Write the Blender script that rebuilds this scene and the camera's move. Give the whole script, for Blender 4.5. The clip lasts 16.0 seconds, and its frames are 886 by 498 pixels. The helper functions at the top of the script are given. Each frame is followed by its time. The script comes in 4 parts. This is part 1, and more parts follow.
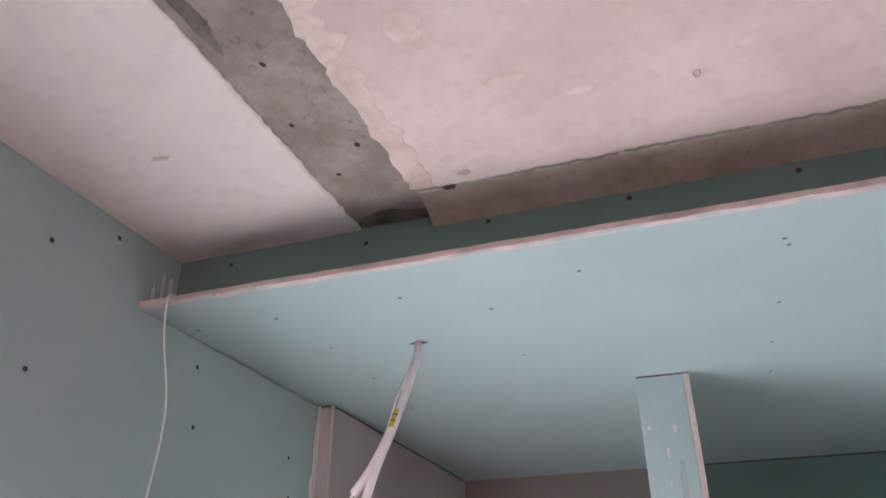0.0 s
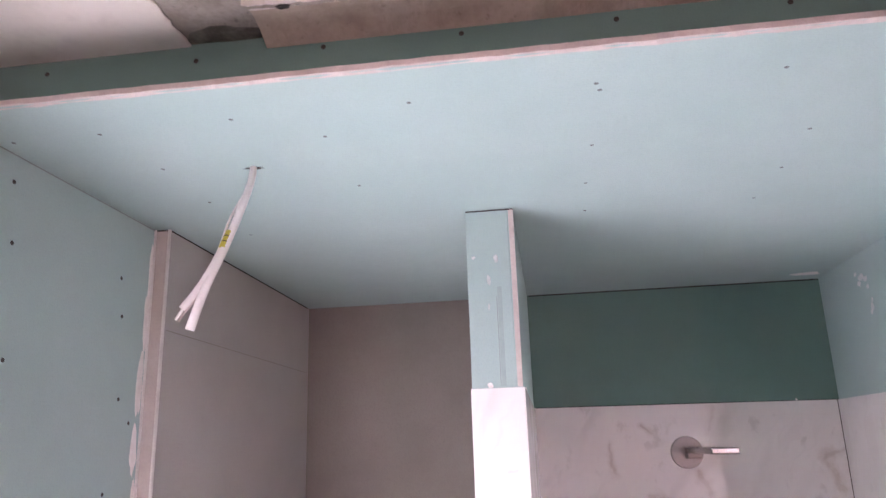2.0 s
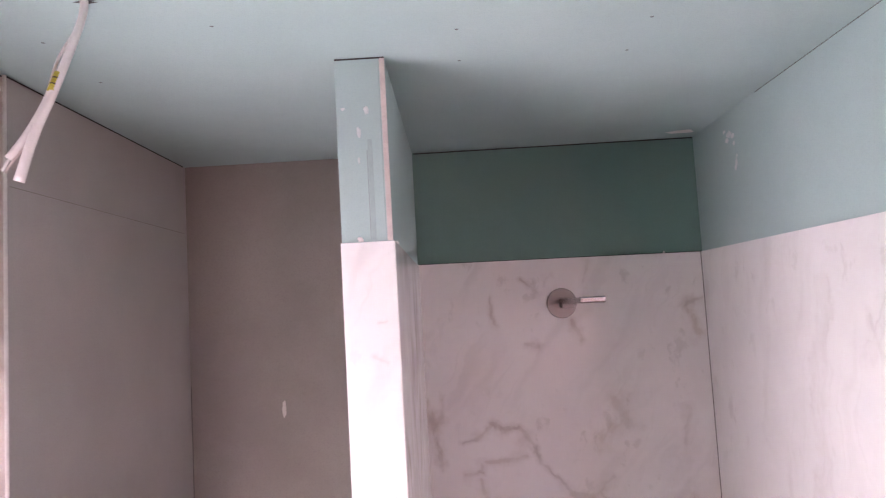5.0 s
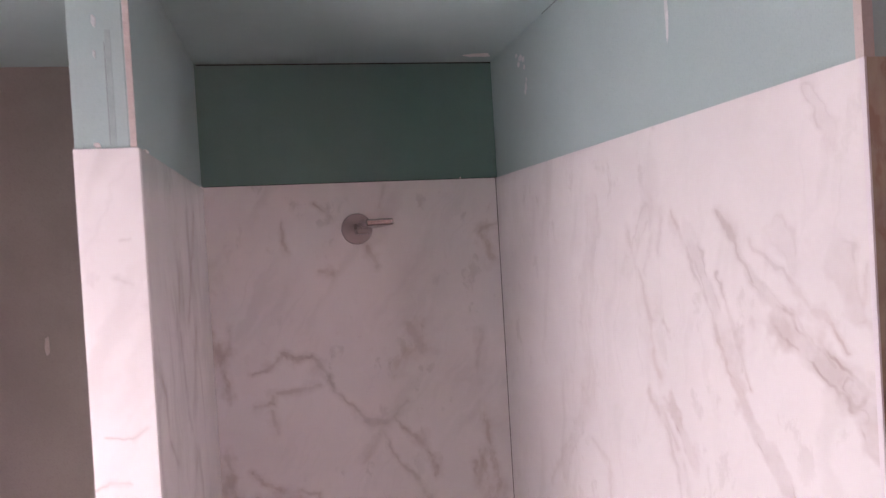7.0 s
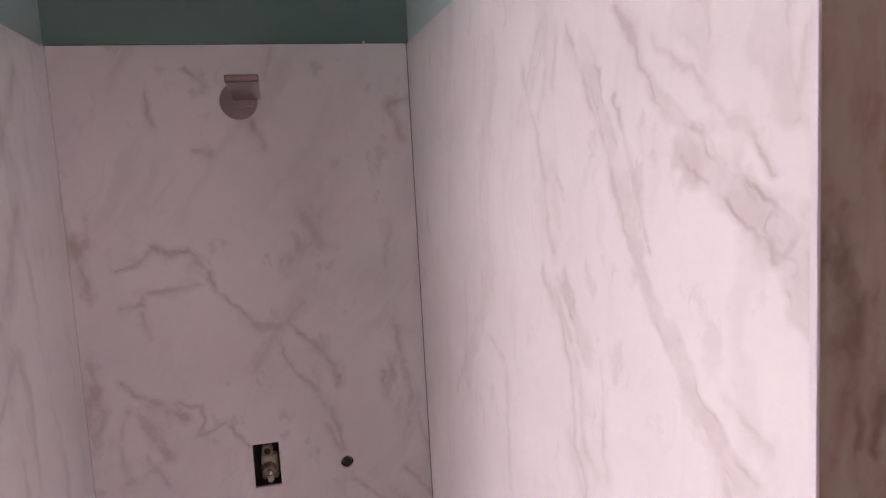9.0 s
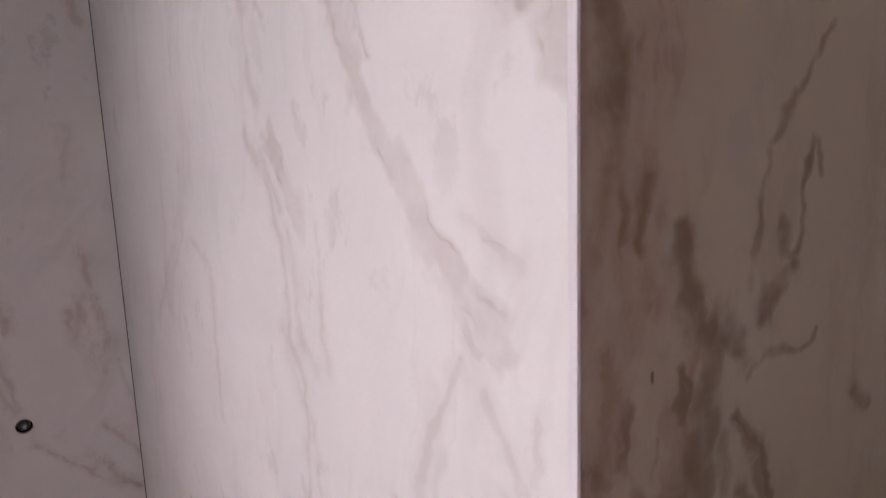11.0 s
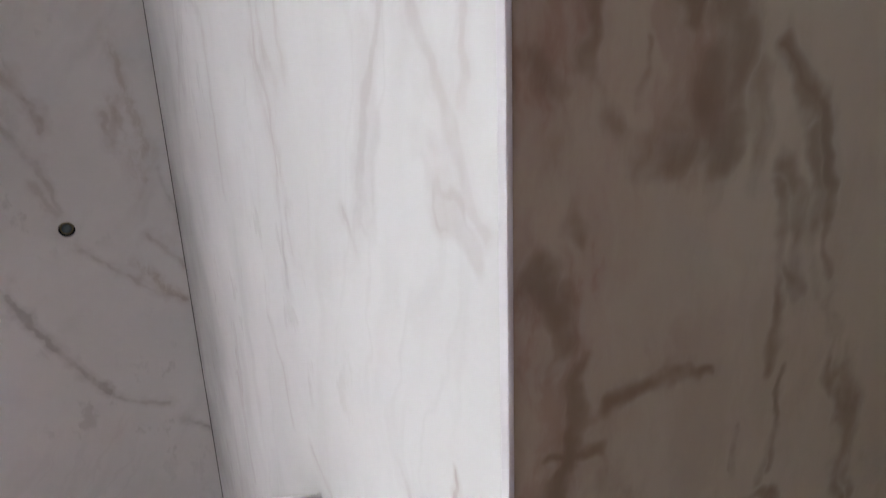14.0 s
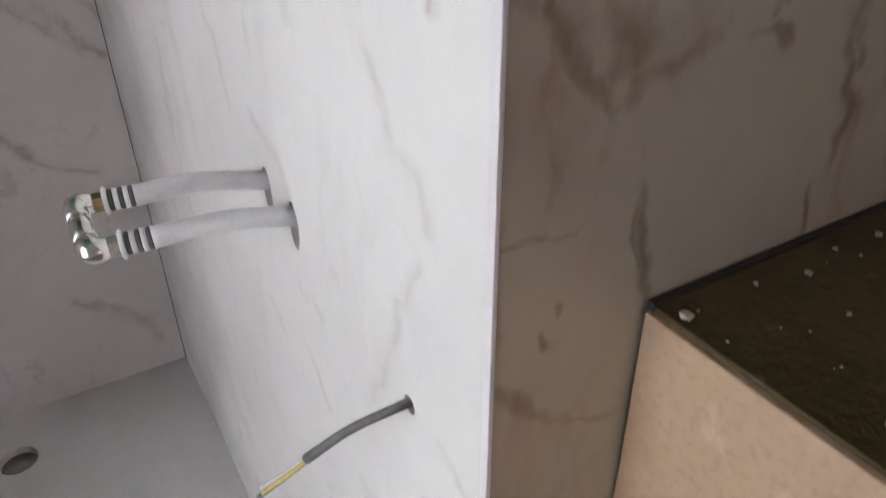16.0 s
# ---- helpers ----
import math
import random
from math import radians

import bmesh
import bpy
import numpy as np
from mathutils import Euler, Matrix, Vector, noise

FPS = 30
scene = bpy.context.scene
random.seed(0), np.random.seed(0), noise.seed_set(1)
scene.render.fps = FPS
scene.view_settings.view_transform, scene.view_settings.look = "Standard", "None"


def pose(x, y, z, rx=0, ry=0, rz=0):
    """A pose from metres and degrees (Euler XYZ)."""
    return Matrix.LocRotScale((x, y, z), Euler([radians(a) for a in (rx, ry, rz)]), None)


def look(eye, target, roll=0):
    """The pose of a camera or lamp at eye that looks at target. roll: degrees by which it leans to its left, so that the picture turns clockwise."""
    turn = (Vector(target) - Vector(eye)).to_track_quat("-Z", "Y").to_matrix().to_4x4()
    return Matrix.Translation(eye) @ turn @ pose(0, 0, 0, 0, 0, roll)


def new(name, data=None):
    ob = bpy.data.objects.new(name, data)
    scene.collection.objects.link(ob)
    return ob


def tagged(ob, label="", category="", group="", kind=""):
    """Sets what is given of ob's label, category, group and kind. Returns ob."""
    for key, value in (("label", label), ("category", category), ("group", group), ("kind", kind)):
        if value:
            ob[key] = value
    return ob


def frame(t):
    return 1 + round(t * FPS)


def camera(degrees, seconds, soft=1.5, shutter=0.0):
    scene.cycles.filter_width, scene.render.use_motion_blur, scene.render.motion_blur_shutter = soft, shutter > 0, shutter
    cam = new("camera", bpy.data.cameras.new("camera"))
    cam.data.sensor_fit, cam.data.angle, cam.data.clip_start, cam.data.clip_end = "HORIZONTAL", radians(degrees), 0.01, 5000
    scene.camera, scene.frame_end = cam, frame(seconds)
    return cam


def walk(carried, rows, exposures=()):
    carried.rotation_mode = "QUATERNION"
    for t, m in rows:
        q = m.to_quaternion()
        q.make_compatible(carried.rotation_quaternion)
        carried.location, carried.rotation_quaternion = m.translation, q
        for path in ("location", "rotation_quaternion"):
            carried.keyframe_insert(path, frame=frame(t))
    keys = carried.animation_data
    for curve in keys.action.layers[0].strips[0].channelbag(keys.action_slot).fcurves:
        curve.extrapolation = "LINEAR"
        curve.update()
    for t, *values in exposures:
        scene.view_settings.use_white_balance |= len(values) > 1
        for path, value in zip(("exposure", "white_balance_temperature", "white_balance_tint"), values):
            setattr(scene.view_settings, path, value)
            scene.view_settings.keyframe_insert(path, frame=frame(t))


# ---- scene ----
cam = camera(62.7, 16.0, soft=1.15, shutter=0.4)
PATH = [
    (0, (0.108, 0.216, 2.068), (-0.467, 1.887, 3.006), -0.4),
    (0.5, (0.11, 0.215, 2.056), (-0.435, 1.967, 2.852), -0.5),
    (1, (0.121, 0.206, 2.044), (-0.322, 2.028, 2.737), -1.3),
    (1.5, (0.136, 0.209, 2.044), (-0.192, 2.079, 2.673), -1.6),
    (2, (0.158, 0.201, 2.033), (-0.102, 2.111, 2.568), -1.8),
    (2.5, (0.166, 0.207, 2.034), (-0.074, 2.15, 2.442), -1.9),
    (3, (0.167, 0.218, 2.032), (-0.042, 2.177, 2.373), -1.8),
    (3.5, (0.175, 0.227, 2.024), (-0.007, 2.199, 2.307), -1.9),
    (6, (0.275, 0.246, 2.004), (0.401, 2.239, 2.115), -4.0),
    (6.5, (0.309, 0.262, 1.991), (0.551, 2.246, 2.059), -4.0),
    (7, (0.348, 0.307, 1.965), (0.753, 2.266, 1.937), -3.4),
    (7.5, (0.4142, 0.3522, 1.9287), (0.8311, 2.3058, 1.8497), -3.08),
    (8, (0.4925, 0.4093, 1.8935), (0.8277, 2.3659, 1.7327), -3.15),
    (8.5, (0.561, 0.474, 1.864), (0.989, 2.421, 1.698), -2.8),
    (9, (0.5919, 0.5481, 1.8294), (1.0407, 2.4895, 1.5972), -3.12),
    (9.5, (0.5504, 0.6234, 1.7764), (1.3165, 2.4738, 1.5840), -2.51),
    (10, (0.5550, 0.6871, 1.7038), (1.6904, 2.3242, 1.4477), -0.27),
    (10.2, (0.579, 0.694, 1.701), (1.736, 2.294, 1.383), -1.6),
    (12.5, (0.768, 0.678, 1.6), (1.71, 2.403, 1.227), -0.7),
    (13, (0.786, 0.694, 1.569), (1.67, 2.434, 1.13), -0.9),
    (13.5, (0.798, 0.709, 1.535), (1.677, 2.429, 1.017), -1.1),
    (14, (0.81, 0.732, 1.497), (1.626, 2.439, 0.848), -2.2),
    (14.5, (0.811, 0.749, 1.449), (1.635, 2.389, 0.655), -1.3),
    (15, (0.801, 0.746, 1.411), (1.645, 2.331, 0.53), -0.3),
    (15.5, (0.799, 0.747, 1.364), (1.638, 2.271, 0.378), 0.3),
    (16, (0.79, 0.74, 1.32), (1.647, 2.202, 0.257), -0.6),
]
EXPOSURES = [(0, 4.46, 6910, 55), (1, 4.83, 6910, 57), (3.5, 5.02, 7080, 67), (6, 4.61, 7290, 65), (7, 4.35, 7380, 69), (7.5, 4.08, 7310, 67), (8.5, 4.16, 7410, 70), (9, 4.23, 7410, 69), (9.5, 3.91, 7310, 67), (10.2, 3.90, 7310, 66), (12.3, 4.07, 6980, 48), (16, 4.07, 6760, 42)]
walk(cam, [(t, look(eye, target, roll)) for t, eye, target, roll in PATH], EXPOSURES)

# ---- light ----
SUN_FROM = Vector((1.0, -1.6, 0.19)).normalized()
world = bpy.data.worlds.new("world")
scene.world = world
world.use_nodes = True
wn = world.node_tree
sky = wn.nodes.new("ShaderNodeTexSky")
sky.sky_type = "NISHITA"
sky.sun_disc = False
sky.sun_elevation = math.asin(SUN_FROM.z)
sky.air_density, sky.dust_density, sky.ozone_density = 0.35, 0.0, 1.5
sky.sun_rotation = math.atan2(SUN_FROM.x, SUN_FROM.y)
wn.links.new(sky.outputs[0], wn.nodes["Background"].inputs[0])
wn.nodes["Background"].inputs[1].default_value = 0.1

sun = new("sun", bpy.data.lights.new("sun", "SUN"))
sun.data.energy, sun.data.angle, sun.data.color = 5.0, radians(0.22), (1.0, 0.95, 0.88)
sun.matrix_world = look(SUN_FROM * 10, (0, 0, 0))

window_light = new("window_light", bpy.data.lights.new("window_light", "AREA"))
window_light.data.shape, window_light.data.size, window_light.data.size_y = "RECTANGLE", 1.08, 1.4
window_light.data.energy, window_light.data.color = 1.8, (1.0, 0.77, 0.54)
window_light.matrix_world = look((1.97, -3.20, 1.70), (0.0, -3.20, 1.70))

# ---- plan ----
L, N = -0.615, -0.583            # green wall on the window's far side, niche wall
R, E = 0.955, 0.974              # shower wall and the end face of its block
B = 2.404                        # back wall
SL, SR, S = 0.0175, 0.117, 1.555 # partition
M, C, TOP = 2.141, 2.485, 2.589  # marble top, soffit, main ceiling
LIP, FAS = 0.980, 1.050          # soffit lip, fascia
XR, YS = 1.90, -4.20             # window wall, wall behind


# ---- materials ----
class Nodes:
    """Short hand for building a node tree."""

    def __init__(self, name):
        self.mat = bpy.data.materials.new(name)
        self.mat.use_nodes = True
        self.t = self.mat.node_tree
        self.bsdf = self.t.nodes["Principled BSDF"]
        self.co = self.t.nodes.new("ShaderNodeTexCoord").outputs["Object"]

    def put(self, socket, value):
        if isinstance(value, bpy.types.NodeSocket):
            self.t.links.new(value, socket)
        else:
            socket.default_value = value

    def math(self, op, a, b=0.0, c=0.0, clamp=False):
        n = self.t.nodes.new("ShaderNodeMath")
        n.operation, n.use_clamp = op, clamp
        for s, v in zip(n.inputs, (a, b, c)):
            self.put(s, v)
        return n.outputs[0]

    def vec(self, op, a, b=(0, 0, 0), scale=None):
        n = self.t.nodes.new("ShaderNodeVectorMath")
        n.operation = op
        self.put(n.inputs[0], a)
        self.put(n.inputs[1], b)
        if scale is not None:
            self.put(n.inputs["Scale"], scale)
        return n.outputs["Value" if op in ("LENGTH", "DOT_PRODUCT") else "Vector"]

    def noise(self, scale, detail=4.0, rough=0.55, co=None, color=False, stretch=None):
        n = self.t.nodes.new("ShaderNodeTexNoise")
        n.inputs["Scale"].default_value = scale
        n.inputs["Detail"].default_value = detail
        n.inputs["Roughness"].default_value = rough
        src = co or self.co
        if stretch:
            src = self.vec("MULTIPLY", src, stretch)
        self.t.links.new(src, n.inputs["Vector"])
        return n.outputs["Color" if color else "Fac"]

    def step(self, value, lo, hi, a=0.0, b=1.0):
        n = self.t.nodes.new("ShaderNodeMapRange")
        n.interpolation_type = "SMOOTHSTEP"
        for s, v in zip(n.inputs, (value, lo, hi, a, b)):
            self.put(s, v)
        return n.outputs[0]

    def mix(self, fac, a, b):
        n = self.t.nodes.new("ShaderNodeMix")
        n.data_type = "RGBA"
        self.put(n.inputs["Factor"], fac)
        for s, v in ((n.inputs[6], a), (n.inputs[7], b)):
            self.put(s, v if isinstance(v, bpy.types.NodeSocket) else (*v, 1.0))
        return n.outputs[2]

    def bump(self, height, strength, distance=0.002):
        n = self.t.nodes.new("ShaderNodeBump")
        n.inputs["Strength"].default_value = strength
        n.inputs["Distance"].default_value = distance
        self.t.links.new(height, n.inputs["Height"])
        self.t.links.new(n.outputs[0], self.bsdf.inputs["Normal"])

    def finish(self, color, rough=0.6, metal=0.0, spec=0.5):
        self.put(self.bsdf.inputs["Base Color"], color if isinstance(color, bpy.types.NodeSocket) else (*color, 1.0))
        self.put(self.bsdf.inputs["Roughness"], rough)
        self.bsdf.inputs["Metallic"].default_value = metal
        self.bsdf.inputs["Specular IOR Level"].default_value = spec
        return self.mat


def mottled(name, a, b, scale=6.0, rough=0.7, bump=0.15, fine=180.0, metal=0.0, spec=0.4, c=None):
    """Two tones in soft patches, with a fine grain and a little relief."""
    n = Nodes(name)
    patch = n.step(n.noise(scale, 5.0, 0.6), 0.35, 0.65)
    col = n.mix(patch, a, b)
    grain = n.noise(fine, 3.0)
    dark = tuple(v * 0.86 for v in a)
    col = n.mix(n.step(grain, 0.45, 0.75, 0.0, 0.35), col, dark)
    if c:
        col = n.mix(n.step(n.noise(scale * 4.3, 6.0, 0.7), 0.58, 0.72, 0.0, 0.8), col, c)
    n.bump(n.math("ADD", grain, n.math("MULTIPLY", patch, 0.6)), bump)
    return n.finish(col, n.step(grain, 0.3, 0.7, rough - 0.06, rough + 0.06), metal, spec)


def marble(name, axis, veins, tone=(0.80, 0.775, 0.765), stain=0.0, lean=0.5, warm=(0.47, 0.36, 0.32), cool=(0.48, 0.435, 0.43), patches=(), fleck=0.15, bands=False, streaks=1.0, wash=None, gloss=0.2):
    """Polished white stone; veins: (width, strength, points along the wall and up)."""
    n = Nodes(name)
    sep = n.t.nodes.new("ShaderNodeSeparateXYZ")
    n.t.links.new(n.co, sep.inputs[0])
    com = n.t.nodes.new("ShaderNodeCombineXYZ")
    n.t.links.new(sep.outputs[axis], com.inputs[0])
    n.t.links.new(sep.outputs["Z"], com.inputs[1])
    flat = com.outputs[0]
    w1 = n.vec("SUBTRACT", n.noise(7.0, 3.0, 0.6, flat, True), (0.5, 0.5, 0.5))
    w2 = n.vec("SUBTRACT", n.noise(34.0, 2.0, 0.5, flat, True), (0.5, 0.5, 0.5))
    off = n.vec("ADD", n.vec("SCALE", w1, scale=0.036), n.vec("SCALE", w2, scale=0.020))
    q = n.vec("MULTIPLY", n.vec("ADD", flat, off), (1, 1, 0))
    edge_mask = n.step(n.noise(11.0, 3.0, 0.6, flat), 0.36, 0.60, 0.15, 1.15)
    swell = n.step(n.noise(12.0, 3.0, 0.6, flat), 0.30, 0.68, 0.6, 2.1)
    total, brown = None, None
    for kind, width, strength, points in [(0, *v) for v in veins] + [(1, *v) for v in patches]:
        near = None
        # each vein waits for the one before it, so that the shader stays small
        before = total if brown is None else brown
        p = q if before is None else n.vec("ADD", q, n.vec("SCALE", (1e-6, 0.0, 0.0), scale=before))
        for a, b in zip(points, points[1:]):
            ab = Vector((b[0] - a[0], b[1] - a[1], 0))
            pa = n.vec("SUBTRACT", p, (a[0], a[1], 0))
            hh = n.math("MULTIPLY", n.vec("DOT_PRODUCT", pa, ab), 1 / ab.length_squared, clamp=True)
            d = n.vec("LENGTH", n.vec("SUBTRACT", pa, n.vec("SCALE", tuple(ab), scale=hh)))
            near = d if near is None else n.math("MINIMUM", near, d)
        near = n.math("MULTIPLY", near, swell)
        if bands and width > 0.0095:
            rim = n.math("ABSOLUTE", n.math("SUBTRACT", near, width * 1.1))
            core = n.math("MULTIPLY", n.step(rim, 0.0, width * 0.7, strength, 0.0), edge_mask)
            halo = n.step(near, width * 1.0, width * 2.6, strength * 0.6, 0.0)
        else:
            core = n.step(near, 0.0 if wash else width * 0.3, width * 1.7, strength, 0.0)
            halo = n.step(near, width * 0.5, width * 3.4, strength * (0.32 if wash else 0.5), 0.0)
        v = n.math("MAXIMUM", core, halo)
        if kind:
            brown = v if brown is None else n.math("MAXIMUM", brown, v)
        else:
            total = v if total is None else n.math("MAXIMUM", total, v)
    p = q
    broken = n.step(n.noise(15.0, 3.0, 0.6, flat), 0.34, 0.60, 0.45, 1.1)
    # softer streaks that lean with the main veins
    lean_co = n.vec("MULTIPLY", n.vec("ADD", flat, n.vec("SCALE", w1, scale=0.10)), (1.0, 1.0, 0.0))
    rot = n.t.nodes.new("ShaderNodeVectorRotate")
    rot.rotation_type = "Z_AXIS"
    rot.inputs["Angle"].default_value = lean
    n.t.links.new(lean_co, rot.inputs["Vector"])
    streak = n.noise(1.0, 2.5, 0.5, rot.outputs[0], stretch=(13.0, 2.2, 1.0))
    thin = n.step(n.math("ABSOLUTE", n.math("SUBTRACT", streak, 0.5)), 0.0, 0.035, min(0.16 * streaks, 0.5), 0.0)
    thin = n.math("MULTIPLY", thin, n.step(n.noise(3.1, 3.0, 0.5, flat), 0.46, 0.66))
    wide = n.step(streak, 0.54, 0.74, 0.0, min(0.30 * streaks, 0.9))
    soft = n.math("MAXIMUM", thin, wide)
    marks = n.step(n.noise(13.0, 5.0, 0.62, p, stretch=(1.3, 0.8, 1)), 0.565, 0.66, 0.0, fleck)
    marks = n.math("MULTIPLY", marks, n.step(n.noise(2.6, 2.0, 0.5, flat), 0.42, 0.60))
    soft = n.math("MAXIMUM", soft, marks)
    vein = n.math("MULTIPLY", total, broken) if total is not None else 0.0
    grey = n.mix(n.step(n.noise(5.0, 3.0, 0.5, flat), 0.35, 0.65), warm, cool)
    cloud = n.mix(n.step(n.noise(4.0, 5.0, 0.6, flat), 0.3, 0.7), tone, tuple(v * 0.93 for v in tone))
    col = n.mix(n.math("MULTIPLY", soft, 0.62), cloud, (0.42, 0.37, 0.345))
    if stain:
        col = n.mix(n.step(n.noise(7.0, 5.0, 0.62, p, stretch=(2.2, 0.7, 1)), 0.50, 0.66, 0.0, stain), col, (0.36, 0.255, 0.19))
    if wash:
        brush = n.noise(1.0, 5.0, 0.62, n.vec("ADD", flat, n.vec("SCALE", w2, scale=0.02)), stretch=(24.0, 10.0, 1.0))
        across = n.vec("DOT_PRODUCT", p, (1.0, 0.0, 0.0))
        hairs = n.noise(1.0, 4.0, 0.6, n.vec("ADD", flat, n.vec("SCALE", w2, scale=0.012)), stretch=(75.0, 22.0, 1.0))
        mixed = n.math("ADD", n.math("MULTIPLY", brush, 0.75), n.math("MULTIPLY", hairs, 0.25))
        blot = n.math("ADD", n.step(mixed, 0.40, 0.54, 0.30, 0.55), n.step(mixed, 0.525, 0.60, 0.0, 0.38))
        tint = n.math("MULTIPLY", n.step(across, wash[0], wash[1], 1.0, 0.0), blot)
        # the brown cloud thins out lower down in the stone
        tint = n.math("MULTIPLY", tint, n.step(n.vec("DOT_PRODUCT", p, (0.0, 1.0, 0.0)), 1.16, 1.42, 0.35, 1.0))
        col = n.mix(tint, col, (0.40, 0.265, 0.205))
        torn = n.math("ADD", vein, n.math("MULTIPLY", n.math("SUBTRACT", mixed, 0.5), 1.5))
        vein = n.math("ADD", n.step(torn, 0.10, 0.80, 0.0, 0.62), n.step(torn, 0.60, 1.10, 0.0, 0.22))
    if brown is not None:
        ragged = n.step(n.noise(19.0, 5.0, 0.7, p, stretch=(1.5, 0.7, 1)), 0.36, 0.60, 0.15, 1.0)
        col = n.mix(n.math("MULTIPLY", brown, ragged), col, (0.37, 0.235, 0.165))
    col = n.mix(n.math("MINIMUM", vein, 1.0), col, grey)
    n.bump(n.noise(3.0, 2.0, 0.5, flat), 0.02, 0.004)
    return n.finish(col, n.step(n.noise(5.0, 2.0, 0.5, flat), 0.3, 0.7, gloss - 0.03, gloss + 0.03), 0.0, 0.5)


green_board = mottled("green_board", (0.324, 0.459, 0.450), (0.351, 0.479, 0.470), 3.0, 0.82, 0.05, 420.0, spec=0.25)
# darker green of the back panel; on the fascia it includes the lip's shade
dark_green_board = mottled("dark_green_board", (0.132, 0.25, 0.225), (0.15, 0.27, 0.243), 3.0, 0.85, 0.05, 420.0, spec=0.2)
taupe_board = mottled("taupe_board", (0.392, 0.368, 0.35), (0.432, 0.402, 0.384), 2.2, 0.85, 0.06, 300.0, spec=0.2)
# niche back: darker, browner tone than the taupe side board
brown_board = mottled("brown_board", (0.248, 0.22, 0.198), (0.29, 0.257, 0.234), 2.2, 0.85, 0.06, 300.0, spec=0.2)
taupe_dark = mottled("board_groove", (0.26, 0.232, 0.218), (0.30, 0.27, 0.255), 8.0, 0.9, 0.1)
gypsum_core = mottled("gypsum_core", (0.52, 0.43, 0.405), (0.61, 0.52, 0.49), 30.0, 0.9, 0.6, 220.0)
bead_plaster = mottled("bead_plaster", (0.50, 0.43, 0.40), (0.56, 0.49, 0.455), 9.0, 0.8, 0.2, 260.0)
thin_filler = mottled("thin_filler", (0.50, 0.55, 0.54), (0.60, 0.62, 0.61), 40.0, 0.85, 0.3, 200.0)
joint_band = mottled("joint_band", (0.285, 0.385, 0.382), (0.315, 0.415, 0.41), 30.0, 0.85, 0.1)
soft_joint = mottled("soft_joint", (0.24, 0.29, 0.285), (0.29, 0.335, 0.33), 40.0, 0.9, 0.1)
filler = mottled("filler", (0.72, 0.68, 0.65), (0.80, 0.76, 0.74), 30.0, 0.85, 0.5, 200.0)
skim = mottled("skim_plaster", (0.60, 0.475, 0.445), (0.70, 0.59, 0.56), 3.2, 0.85, 0.06, 60.0, c=(0.62, 0.51, 0.475))
skim_fair = mottled("fair_skim", (0.75, 0.675, 0.625), (0.79, 0.72, 0.675), 1.6, 0.85, 0.03, 40.0)
raw_plaster = mottled("raw_plaster", (0.42, 0.325, 0.265), (0.53, 0.42, 0.355), 14.0, 0.9, 0.5, 120.0, c=(0.30, 0.225, 0.18))
scraped_plaster = mottled("scraped_plaster", (0.60, 0.475, 0.42), (0.72, 0.60, 0.55), 18.0, 0.9, 0.5, 120.0, c=(0.48, 0.37, 0.32))
concrete = mottled("concrete", (0.25, 0.21, 0.185), (0.36, 0.31, 0.28), 16.0, 0.92, 0.9, 110.0, c=(0.10, 0.088, 0.08))
# darker tone, also used for the shaded strip end at the fascia
dark_concrete = mottled("dark_concrete", (0.10, 0.088, 0.077), (0.19, 0.165, 0.145), 30.0, 0.8, 0.6, 110.0)
screw_dull = mottled("dull_screw_head", (0.10, 0.115, 0.115), (0.17, 0.19, 0.19), 120.0, 0.7, 0.1, 300.0)
screw_black = mottled("phosphated_steel", (0.045, 0.043, 0.042), (0.07, 0.065, 0.06), 90.0, 0.55, 0.1, 300.0, 0.4)
# dark colour standing for the shade in cavities, holes and open gaps
dark_void = mottled("dark_cavity", (0.03, 0.027, 0.025), (0.05, 0.045, 0.04), 20.0, 0.95, 0.3)
cable_white = mottled("cable_sheath", (0.76, 0.72, 0.70), (0.81, 0.78, 0.76), 40.0, 0.45, 0.05, 400.0)
tag_yellow = mottled("yellow_tape", (0.52, 0.44, 0.04), (0.60, 0.52, 0.08), 60.0, 0.5, 0.05)
ink_black = mottled("black_print", (0.03, 0.03, 0.03), (0.05, 0.05, 0.05), 60.0, 0.6, 0.02)
chrome = Nodes("chrome").finish((0.27, 0.26, 0.255), 0.2, 1.0)
satin_plate = Nodes("satin_plate").finish((0.235, 0.215, 0.205), 0.38, 1.0)
dull_brass = mottled("dull_brass", (0.30, 0.25, 0.165), (0.21, 0.175, 0.12), 40.0, 0.45, 0.2, metal=0.7)
brass = mottled("brass", (0.62, 0.50, 0.27), (0.50, 0.41, 0.24), 50.0, 0.32, 0.1, metal=1.0)
nickel = mottled("nickel_plate", (0.74, 0.72, 0.68), (0.62, 0.60, 0.56), 60.0, 0.2, 0.03, metal=1.0)
pex = mottled("pipe_plastic", (0.58, 0.57, 0.585), (0.64, 0.63, 0.64), 30.0, 0.38, 0.03, 300.0)
pex_white = mottled("white_plastic", (0.70, 0.69, 0.68), (0.66, 0.65, 0.64), 30.0, 0.35, 0.02)
rubber = mottled("dark_rubber", (0.075, 0.072, 0.068), (0.11, 0.105, 0.10), 30.0, 0.6, 0.05)
wire_grey = mottled("grey_sheath", (0.11, 0.107, 0.105), (0.15, 0.145, 0.14), 60.0, 0.5, 0.05)
wire_gold = mottled("earth_core", (0.58, 0.44, 0.12), (0.50, 0.40, 0.14), 90.0, 0.5, 0.03)
trim_white = Nodes("trim_white").finish((0.71, 0.67, 0.69), 0.35)
